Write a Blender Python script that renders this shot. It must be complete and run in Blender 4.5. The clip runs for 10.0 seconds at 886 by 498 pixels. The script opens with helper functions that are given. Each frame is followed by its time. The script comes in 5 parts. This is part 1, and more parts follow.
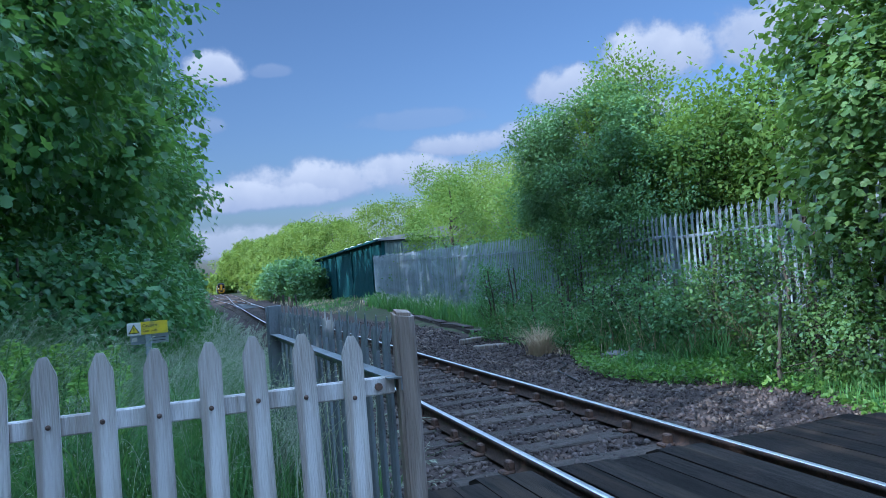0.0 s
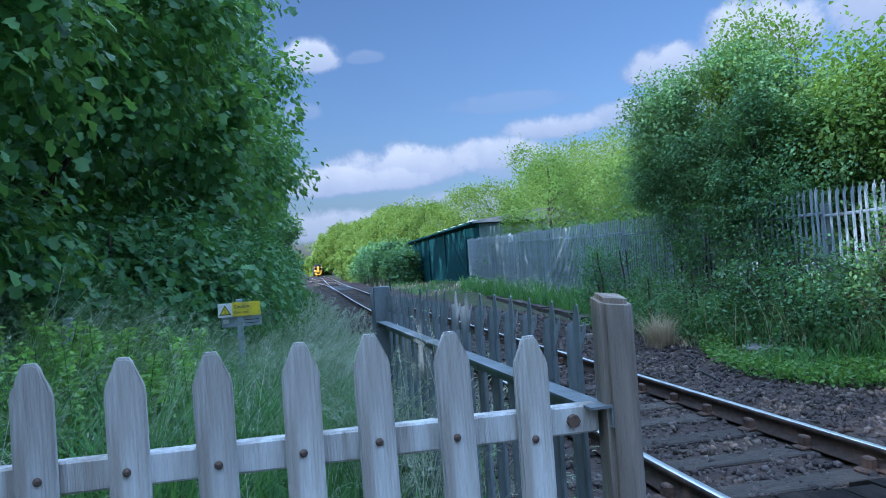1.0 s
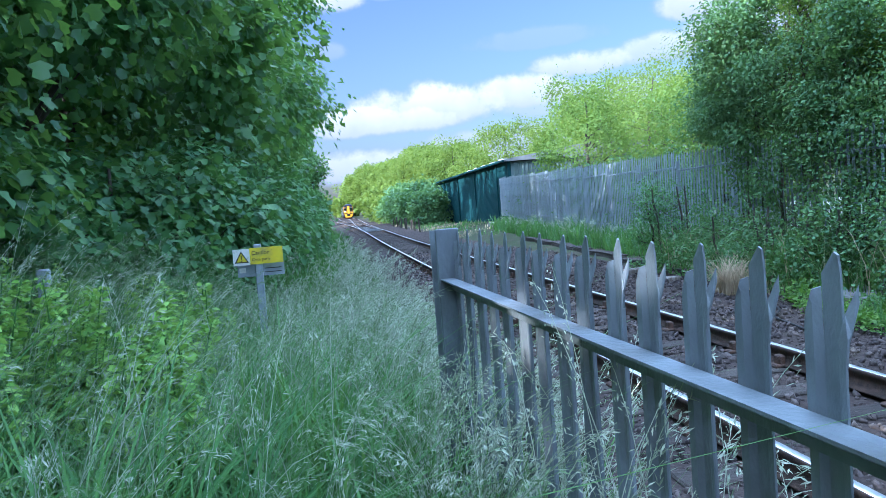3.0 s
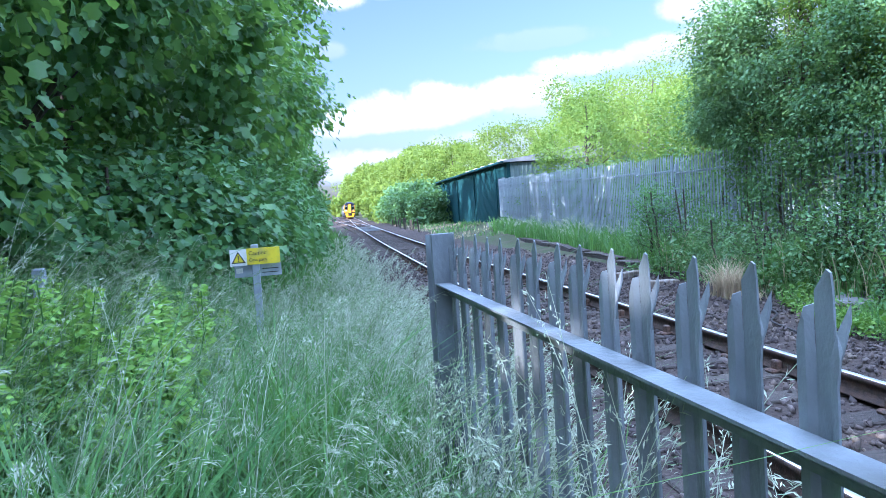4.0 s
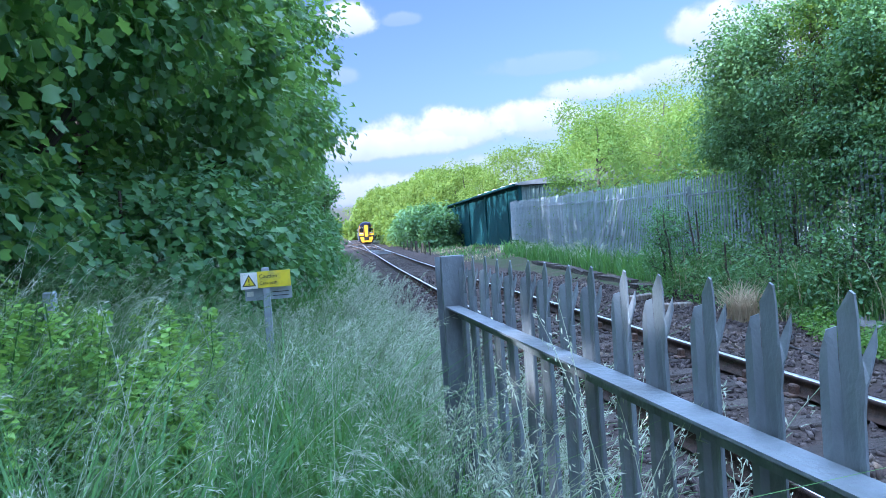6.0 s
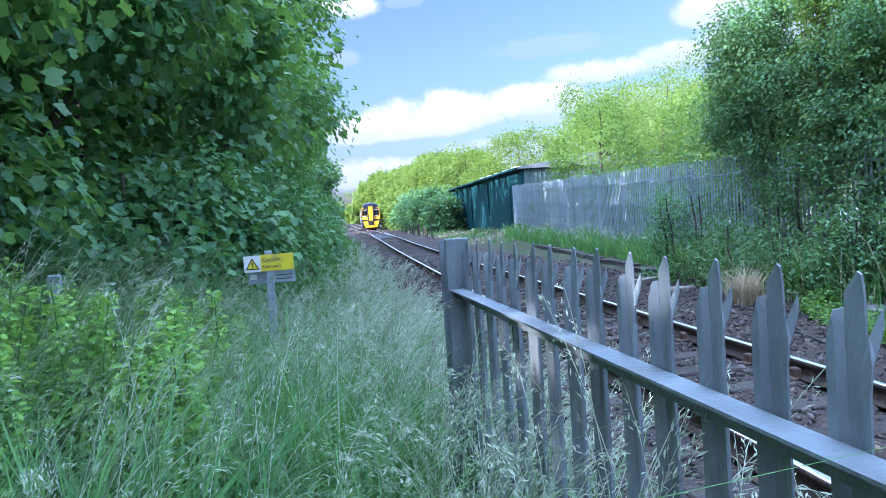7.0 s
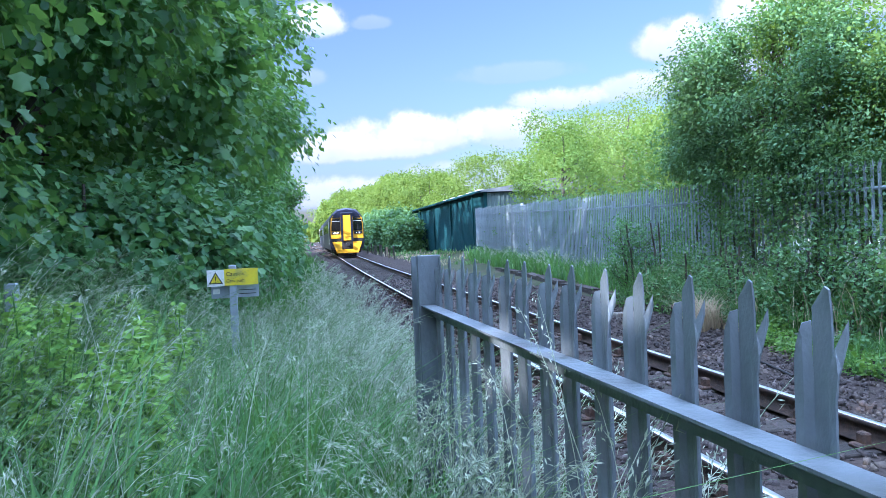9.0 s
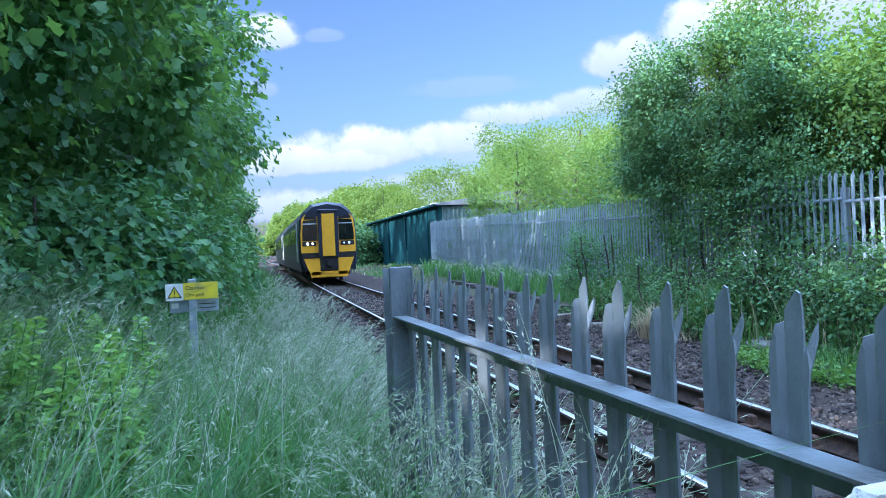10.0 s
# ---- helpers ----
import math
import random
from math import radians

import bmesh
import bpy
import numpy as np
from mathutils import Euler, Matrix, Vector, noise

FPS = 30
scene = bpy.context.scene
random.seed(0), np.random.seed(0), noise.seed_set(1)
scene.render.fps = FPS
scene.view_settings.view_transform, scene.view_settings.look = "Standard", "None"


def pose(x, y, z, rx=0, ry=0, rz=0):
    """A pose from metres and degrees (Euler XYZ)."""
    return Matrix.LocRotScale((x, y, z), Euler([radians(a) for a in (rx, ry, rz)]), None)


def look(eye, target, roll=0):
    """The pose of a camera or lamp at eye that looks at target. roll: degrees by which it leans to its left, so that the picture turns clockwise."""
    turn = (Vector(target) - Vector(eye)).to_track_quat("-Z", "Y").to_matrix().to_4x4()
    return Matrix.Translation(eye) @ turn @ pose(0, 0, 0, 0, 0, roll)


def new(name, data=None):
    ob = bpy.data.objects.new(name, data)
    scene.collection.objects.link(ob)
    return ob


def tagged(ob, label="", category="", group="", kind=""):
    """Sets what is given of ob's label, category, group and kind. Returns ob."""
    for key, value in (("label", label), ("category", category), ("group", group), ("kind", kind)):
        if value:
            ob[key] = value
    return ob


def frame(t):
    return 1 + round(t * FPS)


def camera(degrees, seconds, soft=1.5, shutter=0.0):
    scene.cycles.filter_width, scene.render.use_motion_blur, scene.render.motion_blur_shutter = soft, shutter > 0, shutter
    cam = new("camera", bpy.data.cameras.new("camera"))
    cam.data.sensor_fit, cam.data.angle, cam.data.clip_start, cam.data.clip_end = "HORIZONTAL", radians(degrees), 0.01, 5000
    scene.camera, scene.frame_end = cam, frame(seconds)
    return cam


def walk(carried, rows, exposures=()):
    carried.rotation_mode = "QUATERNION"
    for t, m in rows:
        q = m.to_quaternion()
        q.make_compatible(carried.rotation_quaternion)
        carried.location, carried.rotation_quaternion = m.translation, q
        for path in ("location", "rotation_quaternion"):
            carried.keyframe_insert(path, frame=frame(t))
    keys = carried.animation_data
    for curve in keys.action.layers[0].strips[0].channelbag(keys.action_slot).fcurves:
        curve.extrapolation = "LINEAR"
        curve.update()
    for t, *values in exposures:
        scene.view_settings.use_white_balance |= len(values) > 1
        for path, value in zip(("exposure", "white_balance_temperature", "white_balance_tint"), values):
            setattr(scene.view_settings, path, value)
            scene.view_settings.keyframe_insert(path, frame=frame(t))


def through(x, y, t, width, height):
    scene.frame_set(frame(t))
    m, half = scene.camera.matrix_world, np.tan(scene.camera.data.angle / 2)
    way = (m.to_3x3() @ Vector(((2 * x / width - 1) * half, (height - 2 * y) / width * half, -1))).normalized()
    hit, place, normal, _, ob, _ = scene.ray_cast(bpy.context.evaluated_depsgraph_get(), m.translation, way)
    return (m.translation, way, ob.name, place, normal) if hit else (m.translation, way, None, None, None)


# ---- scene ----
cam = camera(63.0, 10.0, soft=0.75)
PATH = [
    (0, (0.192, 0.443, 1.479), (0.814, 2.342, 1.551), -4.6),
    (0.5, (0.179, 0.971, 1.47), (0.678, 2.907, 1.534), -5.0),
    (1, (0.202, 1.565, 1.45), (0.58, 3.529, 1.497), -4.0),
    (1.5, (0.214, 2.038, 1.454), (0.495, 4.019, 1.469), -3.3),
    (2, (0.236, 2.462, 1.447), (0.519, 4.441, 1.411), -4.4),
    (2.5, (0.25, 2.793, 1.449), (0.539, 4.77, 1.374), -4.4),
    (3, (0.183, 2.897, 1.438), (0.476, 4.872, 1.327), -4.4),
    (4.3, (0.218, 2.913, 1.457), (0.507, 4.889, 1.347), -3.6),
    (4.5, (0.278, 2.935, 1.448), (0.535, 4.917, 1.385), -3.7),
    (5, (0.269, 2.947, 1.454), (0.54, 4.929, 1.441), -3.8),
    (5.5, (0.222, 2.942, 1.452), (0.496, 4.923, 1.432), -4.0),
    (7, (0.202, 2.934, 1.446), (0.462, 4.915, 1.357), -4.0),
    (7.5, (0.185, 2.939, 1.446), (0.485, 4.915, 1.369), -3.5),
    (8, (0.183, 2.943, 1.439), (0.521, 4.913, 1.372), -3.1),
    (8.5, (0.197, 2.96, 1.438), (0.558, 4.926, 1.382), -2.7),
    (9, (0.152, 2.904, 1.431), (0.521, 4.87, 1.395), -2.4),
    (9.5, (0.111, 2.893, 1.433), (0.509, 4.853, 1.426), -2.5),
    (10, (0.068, 2.859, 1.429), (0.563, 4.797, 1.424), -2.6),
]
EXPOSURES = ((0, 0.82, 4930, 14), (2.5, 1.38, 5030, 15), (3.2, 1.7, 5130, 19), (4.4, 2.12, 5240, 26), (5, 1.88, 5180, 24), (5.6, 1.66, 5040, 21), (7, 1.82, 5180, 23), (8.5, 1.83, 5240, 24), (9.5, 1.67, 5110, 22), (10, 1.56, 5030, 18))
walk(cam, [(t, look(eye, target, roll)) for t, eye, target, roll in PATH], EXPOSURES)

# ---- world, sun, exposure ----
SUN_TO = Vector((-0.80, -0.42, 0.43)).normalized()
world = bpy.data.worlds.new("world")
scene.world = world
world.use_nodes = True


def build_sky():
    nt = world.node_tree
    nt.nodes.clear()
    N, L = nt.nodes.new, nt.links.new

    def math_node(op, a, b=None, clamp=False):
        n = N("ShaderNodeMath")
        n.operation, n.use_clamp = op, clamp
        for i, v in enumerate((a, b)):
            if v is None:
                continue
            if isinstance(v, (int, float)):
                n.inputs[i].default_value = v
            else:
                L(v, n.inputs[i])
        return n.outputs[0]

    sky = N("ShaderNodeTexSky")
    sky.sky_type, sky.sun_disc = "NISHITA", False
    sky.sun_elevation = math.asin(SUN_TO.z)
    sky.sun_rotation = math.atan2(SUN_TO.x, SUN_TO.y)
    sky.air_density, sky.dust_density, sky.ozone_density = 1.0, 2.6, 2.0
    coord = N("ShaderNodeTexCoord")
    sep = N("ShaderNodeSeparateXYZ")
    L(coord.outputs["Generated"], sep.inputs[0])
    x, y, z = sep.outputs
    # billowing noise in the direction of view
    wob = N("ShaderNodeTexNoise")
    wob.inputs["Scale"].default_value, wob.inputs["Detail"].default_value, wob.inputs["Roughness"].default_value = 16.0, 7.0, 0.62
    L(coord.outputs["Generated"], wob.inputs["Vector"])
    w0 = math_node("SUBTRACT", wob.outputs["Fac"], 0.5)
    az = math_node("ARCTAN2", x, y)
    flat = math_node("SQRT", math_node("ADD", math_node("MULTIPLY", x, x), math_node("MULTIPLY", y, y)))
    el = math_node("ARCTAN2", z, flat)
    total = None
    shade = None
    # cloud: azimuth, elevation, half width, half height (degrees), weight
    for a0, e0, aw, eh, k in ((3.0, 7.0, 8.5, 1.7, 1.0), (9.0, 7.8, 8.0, 2.2, 1.0), (15, 8.2, 6.5, 1.8, .95), (20.5, 10.0, 4.5, 1.4, .9), (26, 10.4, 3.6, 1.5, .8), (20, 7.4, 10, 1.7, .6),
                              (1.4, 16.4, 3.0, 1.7, 1.0), (5.5, 16.4, 1.8, 0.7, .35), (0.6, 12.4, 1.7, 1.0, .4), (17, 12.2, 6, 1.1, .3), (4, 3.4, 12, 1.8, .8), (14, 4.6, 9, 1.5, .6),
                              (29, 13.4, 3.2, 2.2, .95), (36, 14.6, 4.5, 3.2, 1.0), (33, 11.2, 6, 1.6, .8), (46, 15, 7, 3.5, .9), (-30, 14, 18, 4, .9), (70, 16, 16, 4, .9), (120, 18, 24, 5, .9),
                              (-80, 18, 20, 5, .8), (-140, 18, 25, 5, .8), (170, 18, 16, 5, .8)):
        da = math_node("DIVIDE", math_node("SUBTRACT", az, radians(a0)), radians(aw))
        de = math_node("DIVIDE", math_node("SUBTRACT", el, radians(e0)), radians(eh))
        low = math_node("MULTIPLY", math_node("MINIMUM", de, 0.0), 0.55)
        de2 = math_node("ADD", de, low)
        d = math_node("ADD", math_node("MULTIPLY", da, da), math_node("MULTIPLY", de2, de2))
        d = math_node("ADD", d, math_node("MULTIPLY", w0, 2.3))
        m = N("ShaderNodeMapRange")
        m.interpolation_type = "SMOOTHSTEP"
        for i, v in enumerate((1.15, 0.35, 0.0, k)):
            m.inputs[i + 1].default_value = v
        L(d, m.inputs[0])
        total = m.outputs[0] if total is None else math_node("MAXIMUM", total, m.outputs[0])
        s = math_node("MULTIPLY", m.outputs[0], math_node("ADD", math_node("MULTIPLY", de, 0.5), 0.62, True))
        shade = s if shade is None else math_node("MAXIMUM", shade, s)
    fine = N("ShaderNodeTexNoise")
    fine.inputs["Scale"].default_value, fine.inputs["Detail"].default_value = 30.0, 6.0
    L(coord.outputs["Generated"], fine.inputs["Vector"])
    shade = math_node("MULTIPLY", shade, math_node("ADD", math_node("MULTIPLY", fine.outputs["Fac"], 0.7), 0.65), True)
    tone = N("ShaderNodeMix")
    tone.data_type = "RGBA"
    tone.inputs[6].default_value, tone.inputs[7].default_value = (0.42, 0.50, 0.66, 1), (1.0, 0.98, 0.95, 1)
    L(shade, tone.inputs[0])
    b1, b2 = N("ShaderNodeBackground"), N("ShaderNodeBackground")
    b1.inputs[1].default_value, b2.inputs[1].default_value = SKY_STRENGTH, CLOUD_STRENGTH
    L(sky.outputs[0], b1.inputs[0])
    L(tone.outputs[2], b2.inputs[0])
    mix = N("ShaderNodeMixShader")
    L(total, mix.inputs[0])
    L(b1.outputs[0], mix.inputs[1])
    L(b2.outputs[0], mix.inputs[2])
    # unseen broken cumulus added high above the view, extra bright to fill the shade
    big = N("ShaderNodeTexNoise")
    big.inputs["Scale"].default_value, big.inputs["Detail"].default_value, big.inputs["Roughness"].default_value = 3.2, 6.0, 0.6
    L(coord.outputs["Generated"], big.inputs["Vector"])
    cover = N("ShaderNodeMapRange")
    cover.interpolation_type = "SMOOTHSTEP"
    cover.inputs[1].default_value, cover.inputs[2].default_value = 0.40, 0.52
    L(big.outputs["Fac"], cover.inputs[0])
    high = N("ShaderNodeMapRange")
    high.interpolation_type = "SMOOTHSTEP"
    high.inputs[1].default_value, high.inputs[2].default_value = radians(27), radians(40)
    L(el, high.inputs[0])
    b3 = N("ShaderNodeBackground")
    b3.inputs[0].default_value, b3.inputs[1].default_value = (0.72, 0.91, 1.10, 1), FILL_CLOUD_STRENGTH
    mix2 = N("ShaderNodeMixShader")
    L(math_node("MULTIPLY", cover.outputs[0], high.outputs[0]), mix2.inputs[0])
    L(mix.outputs[0], mix2.inputs[1])
    L(b3.outputs[0], mix2.inputs[2])
    out = N("ShaderNodeOutputWorld")
    L(mix2.outputs[0], out.inputs[0])


SKY_STRENGTH, CLOUD_STRENGTH, FILL_CLOUD_STRENGTH = 0.068, 0.41, 2.1
build_sky()
sun = new("sun", bpy.data.lights.new("sun", "SUN"))
sun.data.energy, sun.data.angle, sun.data.color = 5.0, radians(0.5), (1.0, 0.93, 0.80)
sun.matrix_world = look((0, 0, 40), Vector((0, 0, 40)) - SUN_TO)


# ---- materials ----
def material(name, base, second=None, scale=8.0, rough=0.8, metal=0.0, bump=0.0, bump_scale=60.0, third=None, scale2=1.2, island=0.0, stretch=(1, 1, 1), objrand=0.0, spec=None, mix_lo=0.35, mix_hi=0.65):
    """A surface of two or three tones at two scales, with fine relief."""
    m = bpy.data.materials.new(name)
    m.use_nodes = True
    nt = m.node_tree
    N, L = nt.nodes.new, nt.links.new
    p = nt.nodes["Principled BSDF"]
    p.inputs["Roughness"].default_value, p.inputs["Metallic"].default_value = rough, metal
    if spec is not None:
        p.inputs["Specular IOR Level"].default_value = spec
    tc = N("ShaderNodeTexCoord")
    mp = N("ShaderNodeMapping")
    mp.inputs["Scale"].default_value = stretch
    L(tc.outputs["Object"], mp.inputs[0])
    second = second or tuple(c * 0.7 for c in base)

    def noise_fac(s, detail, lo, hi):
        n = N("ShaderNodeTexNoise")
        n.inputs["Scale"].default_value, n.inputs["Detail"].default_value = s, detail
        L(mp.outputs[0], n.inputs["Vector"])
        r = N("ShaderNodeMapRange")
        r.inputs[1].default_value, r.inputs[2].default_value = lo, hi
        L(n.outputs["Fac"], r.inputs[0])
        return r.outputs[0]

    def blend(fac, a, b):
        x = N("ShaderNodeMix")
        x.data_type = "RGBA"
        for v, s in ((fac, 0), (a, 6), (b, 7)):
            if isinstance(v, tuple):
                x.inputs[s].default_value = (*v, 1)
            elif isinstance(v, float):
                x.inputs[s].default_value = v
            else:
                L(v, x.inputs[s])
        return x.outputs[2]

    col = blend(noise_fac(scale, 6, mix_lo, mix_hi), base, second)
    if third:
        col = blend(noise_fac(scale2, 4, 0.5, 0.72), col, third)
    if island or objrand:
        if island:
            rnd = N("ShaderNodeNewGeometry").outputs["Random Per Island"]
        else:
            rnd = N("ShaderNodeObjectInfo").outputs["Random"]
        amount = island or objrand
        r = N("ShaderNodeMapRange")
        r.inputs[3].default_value, r.inputs[4].default_value = 1 - amount, 1 + amount
        L(rnd, r.inputs[0])
        h = N("ShaderNodeHueSaturation")
        L(r.outputs[0], h.inputs["Value"])
        r2 = N("ShaderNodeMapRange")
        r2.inputs[3].default_value, r2.inputs[4].default_value = 0.5 - 0.03 * amount, 0.5 + 0.03 * amount
        L(rnd, r2.inputs[0])
        L(r2.outputs[0], h.inputs["Hue"])
        L(col, h.inputs["Color"])
        col = h.outputs[0]
    L(col, p.inputs["Base Color"])
    if bump:
        n = N("ShaderNodeTexNoise")
        n.inputs["Scale"].default_value, n.inputs["Detail"].default_value = bump_scale, 5
        L(mp.outputs[0], n.inputs["Vector"])
        b = N("ShaderNodeBump")
        b.inputs["Strength"].default_value, b.inputs["Distance"].default_value = bump, 0.02
        L(n.outputs["Fac"], b.inputs["Height"])
        L(b.outputs[0], p.inputs["Normal"])
    return m


def leaf_material(name, base, light, through_col, gloss=0.45, through=0.35, patch=0.6, spec=0.3):
    """Foliage: a glossy upper side and light that comes through, each leaf a little different."""
    m = bpy.data.materials.new(name)
    m.use_nodes = True
    nt = m.node_tree
    N, L = nt.nodes.new, nt.links.new
    p = nt.nodes["Principled BSDF"]
    out = nt.nodes["Material Output"]
    p.inputs["Roughness"].default_value = gloss
    p.inputs["Specular IOR Level"].default_value = spec
    rnd = N("ShaderNodeNewGeometry").outputs["Random Per Island"]
    tc = N("ShaderNodeTexCoord")
    n = N("ShaderNodeTexNoise")
    n.inputs["Scale"].default_value, n.inputs["Detail"].default_value = patch, 3
    L(tc.outputs["Object"], n.inputs["Vector"])
    s = N("ShaderNodeMath")
    s.operation = "ADD"
    L(rnd, s.inputs[0])
    L(n.outputs["Fac"], s.inputs[1])
    r = N("ShaderNodeMapRange")
    r.inputs[1].default_value, r.inputs[2].default_value = 0.45, 1.55
    L(s.outputs[0], r.inputs[0])
    c = N("ShaderNodeMix")
    c.data_type = "RGBA"
    c.inputs[6].default_value, c.inputs[7].default_value = (*base, 1), (*light, 1)
    L(r.outputs[0], c.inputs[0])
    L(c.outputs[2], p.inputs["Base Color"])
    t = N("ShaderNodeBsdfTranslucent")
    t.inputs[0].default_value = (*through_col, 1)
    mix = N("ShaderNodeMixShader")
    mix.inputs[0].default_value = through
    L(p.outputs[0], mix.inputs[1])
    L(t.outputs[0], mix.inputs[2])
    L(mix.outputs[0], out.inputs[0])
    return m


def glow(name, col, strength):
    m = bpy.data.materials.new(name)
    m.use_nodes = True
    p = m.node_tree.nodes["Principled BSDF"]
    p.inputs["Base Color"].default_value = (*col, 1)
    p.inputs["Emission Color"].default_value = (*col, 1)
    p.inputs["Emission Strength"].default_value = strength
    return m


SOIL = material("soil", (0.055, 0.05, 0.035), (0.04, 0.065, 0.022), 3.0, 0.95, spec=0.1, bump=0.6, bump_scale=25, third=(0.09, 0.075, 0.055), scale2=0.8)
BALLAST_BED = material("ballast bed", (0.040, 0.031, 0.028), (0.072, 0.057, 0.050), 28, 0.95, spec=0.1, bump=1.0, bump_scale=30, third=(0.045, 0.035, 0.03), scale2=1.5)
STONE = material("ballast stone", (0.088, 0.069, 0.064), (0.040, 0.031, 0.029), 9, 0.92, bump=0.5, bump_scale=60, island=0.6, third=(0.15, 0.115, 0.09), scale2=1.1)
PATH_MAT = material("path asphalt", (0.16, 0.155, 0.145), (0.10, 0.098, 0.094), 40, 0.95, bump=0.5, bump_scale=120)
RAIL_TOP = material("polished rail", (0.84, 0.86, 0.9), (0.74, 0.76, 0.8), 30, 0.30, 0.75)
RAIL_SIDE = material("rusty rail", (0.075, 0.045, 0.032), (0.035, 0.025, 0.02), 18, 0.85, 0.1, bump=0.4, bump_scale=80)
CHAIR_MAT = material("rusty iron", (0.10, 0.055, 0.034), (0.045, 0.03, 0.024), 20, 0.85, bump=0.5)
SLEEPER_MAT = material("old sleeper timber", (0.075, 0.06, 0.05), (0.035, 0.03, 0.026), 6, 0.95, bump=0.7, bump_scale=30, stretch=(1, 8, 8), objrand=0.3)
DECK_MAT = material("crossing timber", (0.026, 0.022, 0.020), (0.013, 0.012, 0.011), 5, 0.9, bump=0.6, bump_scale=22, stretch=(8, 0.7, 8), objrand=0.35, third=(0.045, 0.034, 0.025), scale2=0.8, spec=0.12)
PICKET_MAT = material("weathered white paint", (0.56, 0.56, 0.55), (0.36, 0.34, 0.31), 3.2, 0.8, bump=0.45, bump_scale=30, stretch=(7, 7, 0.5), third=(0.27, 0.235, 0.195), scale2=4.0, objrand=0.16, mix_lo=0.40, mix_hi=0.62)
POST_MAT = material("bare weathered timber", (0.24, 0.205, 0.17), (0.15, 0.122, 0.098), 4, 0.85, bump=0.5, bump_scale=22, stretch=(7, 7, 0.6), third=(0.38, 0.36, 0.34), scale2=1.6)
BOLT_MAT = material("rusted bolt", (0.16, 0.10, 0.07), (0.08, 0.06, 0.05), 60, 0.7, 0.4)
GALV = material("weathered galvanised steel", (0.215, 0.25, 0.27), (0.155, 0.18, 0.195), 9, 0.5, 0.3, bump=0.2, bump_scale=45, stretch=(1.5, 1.5, 0.9), third=(0.12, 0.13, 0.13), scale2=3.5, objrand=0.16)
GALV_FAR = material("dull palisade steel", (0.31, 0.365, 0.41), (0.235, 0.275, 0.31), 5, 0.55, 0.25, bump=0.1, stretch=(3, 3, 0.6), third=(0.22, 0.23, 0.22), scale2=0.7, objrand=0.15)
SIGN_YELLOW = material("sign yellow", (0.80, 0.66, 0.02), (0.72, 0.58, 0.02), 9, 0.4, third=(0.5, 0.42, 0.08), scale2=8)
SIGN_WHITE = material("sign white", (0.80, 0.80, 0.78), (0.66, 0.66, 0.62), 9, 0.4)
SIGN_BLACK = material("sign black", (0.015, 0.015, 0.015), (0.03, 0.03, 0.03), 9, 0.5)
SIGN_GREY = material("sign backing grey", (0.38, 0.43, 0.48), (0.28, 0.32, 0.36), 12, 0.5, 0.3)
YARD_MAT = material("pale yard concrete", (0.30, 0.295, 0.28), (0.24, 0.235, 0.22), 0.8, 0.9, bump=0.2, bump_scale=30, third=(0.18, 0.175, 0.165), scale2=0.25)
CONCRETE = material("grey concrete", (0.22, 0.22, 0.215), (0.15, 0.15, 0.145), 9, 0.9, bump=0.4, bump_scale=60)
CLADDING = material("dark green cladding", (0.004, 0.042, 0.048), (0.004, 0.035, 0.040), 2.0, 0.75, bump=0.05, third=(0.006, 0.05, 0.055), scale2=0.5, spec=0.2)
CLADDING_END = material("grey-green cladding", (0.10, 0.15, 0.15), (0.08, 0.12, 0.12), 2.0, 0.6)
ROOF_MAT = material("grey sheet roof", (0.16, 0.18, 0.19), (0.11, 0.12, 0.13), 1.5, 0.6)
TRIM_MAT = material("pale flashing", (0.55, 0.57, 0.57), (0.4, 0.42, 0.42), 3, 0.5)
BARK = material("bark", (0.085, 0.07, 0.055), (0.04, 0.034, 0.028), 10, 0.95, bump=0.9, bump_scale=20, stretch=(2, 2, 0.5), third=(0.07, 0.085, 0.05), scale2=2)
LEAF_SYC = leaf_material("sycamore leaf", (0.045, 0.125, 0.06), (0.135, 0.285, 0.085), (0.29, 0.52, 0.08), gloss=0.42, through=0.30, spec=0.33)
LEAF_IVY = leaf_material("shrub leaf", (0.036, 0.115, 0.055), (0.115, 0.255, 0.085), (0.22, 0.44, 0.08), through=0.25, patch=1.2, spec=0.3)
LEAF_DARK = leaf_material("hawthorn leaf", (0.052, 0.13, 0.070), (0.145, 0.265, 0.105), (0.22, 0.38, 0.07), gloss=0.55, through=0.27, patch=0.9, spec=0.2)
LEAF_BRIGHT = leaf_material("bright leaf", (0.085, 0.145, 0.033), (0.15, 0.215, 0.048), (0.28, 0.39, 0.045), gloss=0.65, through=0.3, patch=0.12, spec=0.12)
LEAF_MID = leaf_material("birch leaf", (0.075, 0.15, 0.045), (0.145, 0.235, 0.06), (0.29, 0.42, 0.045), gloss=0.65, through=0.33, patch=0.4, spec=0.12)
LEAF_GROUND = leaf_material("ground cover leaf", (0.065, 0.15, 0.035), (0.14, 0.25, 0.045), (0.19, 0.36, 0.035), through=0.3, patch=1.5)
LEAF_SCRUB = leaf_material("scrub sycamore leaf", (0.052, 0.115, 0.045), (0.13, 0.215, 0.06), (0.26, 0.42, 0.05), through=0.28, patch=0.7)
LEAF_WEED = leaf_material("weed leaf", (0.15, 0.33, 0.065), (0.30, 0.48, 0.11), (0.4, 0.6, 0.1), through=0.35, patch=1.5)
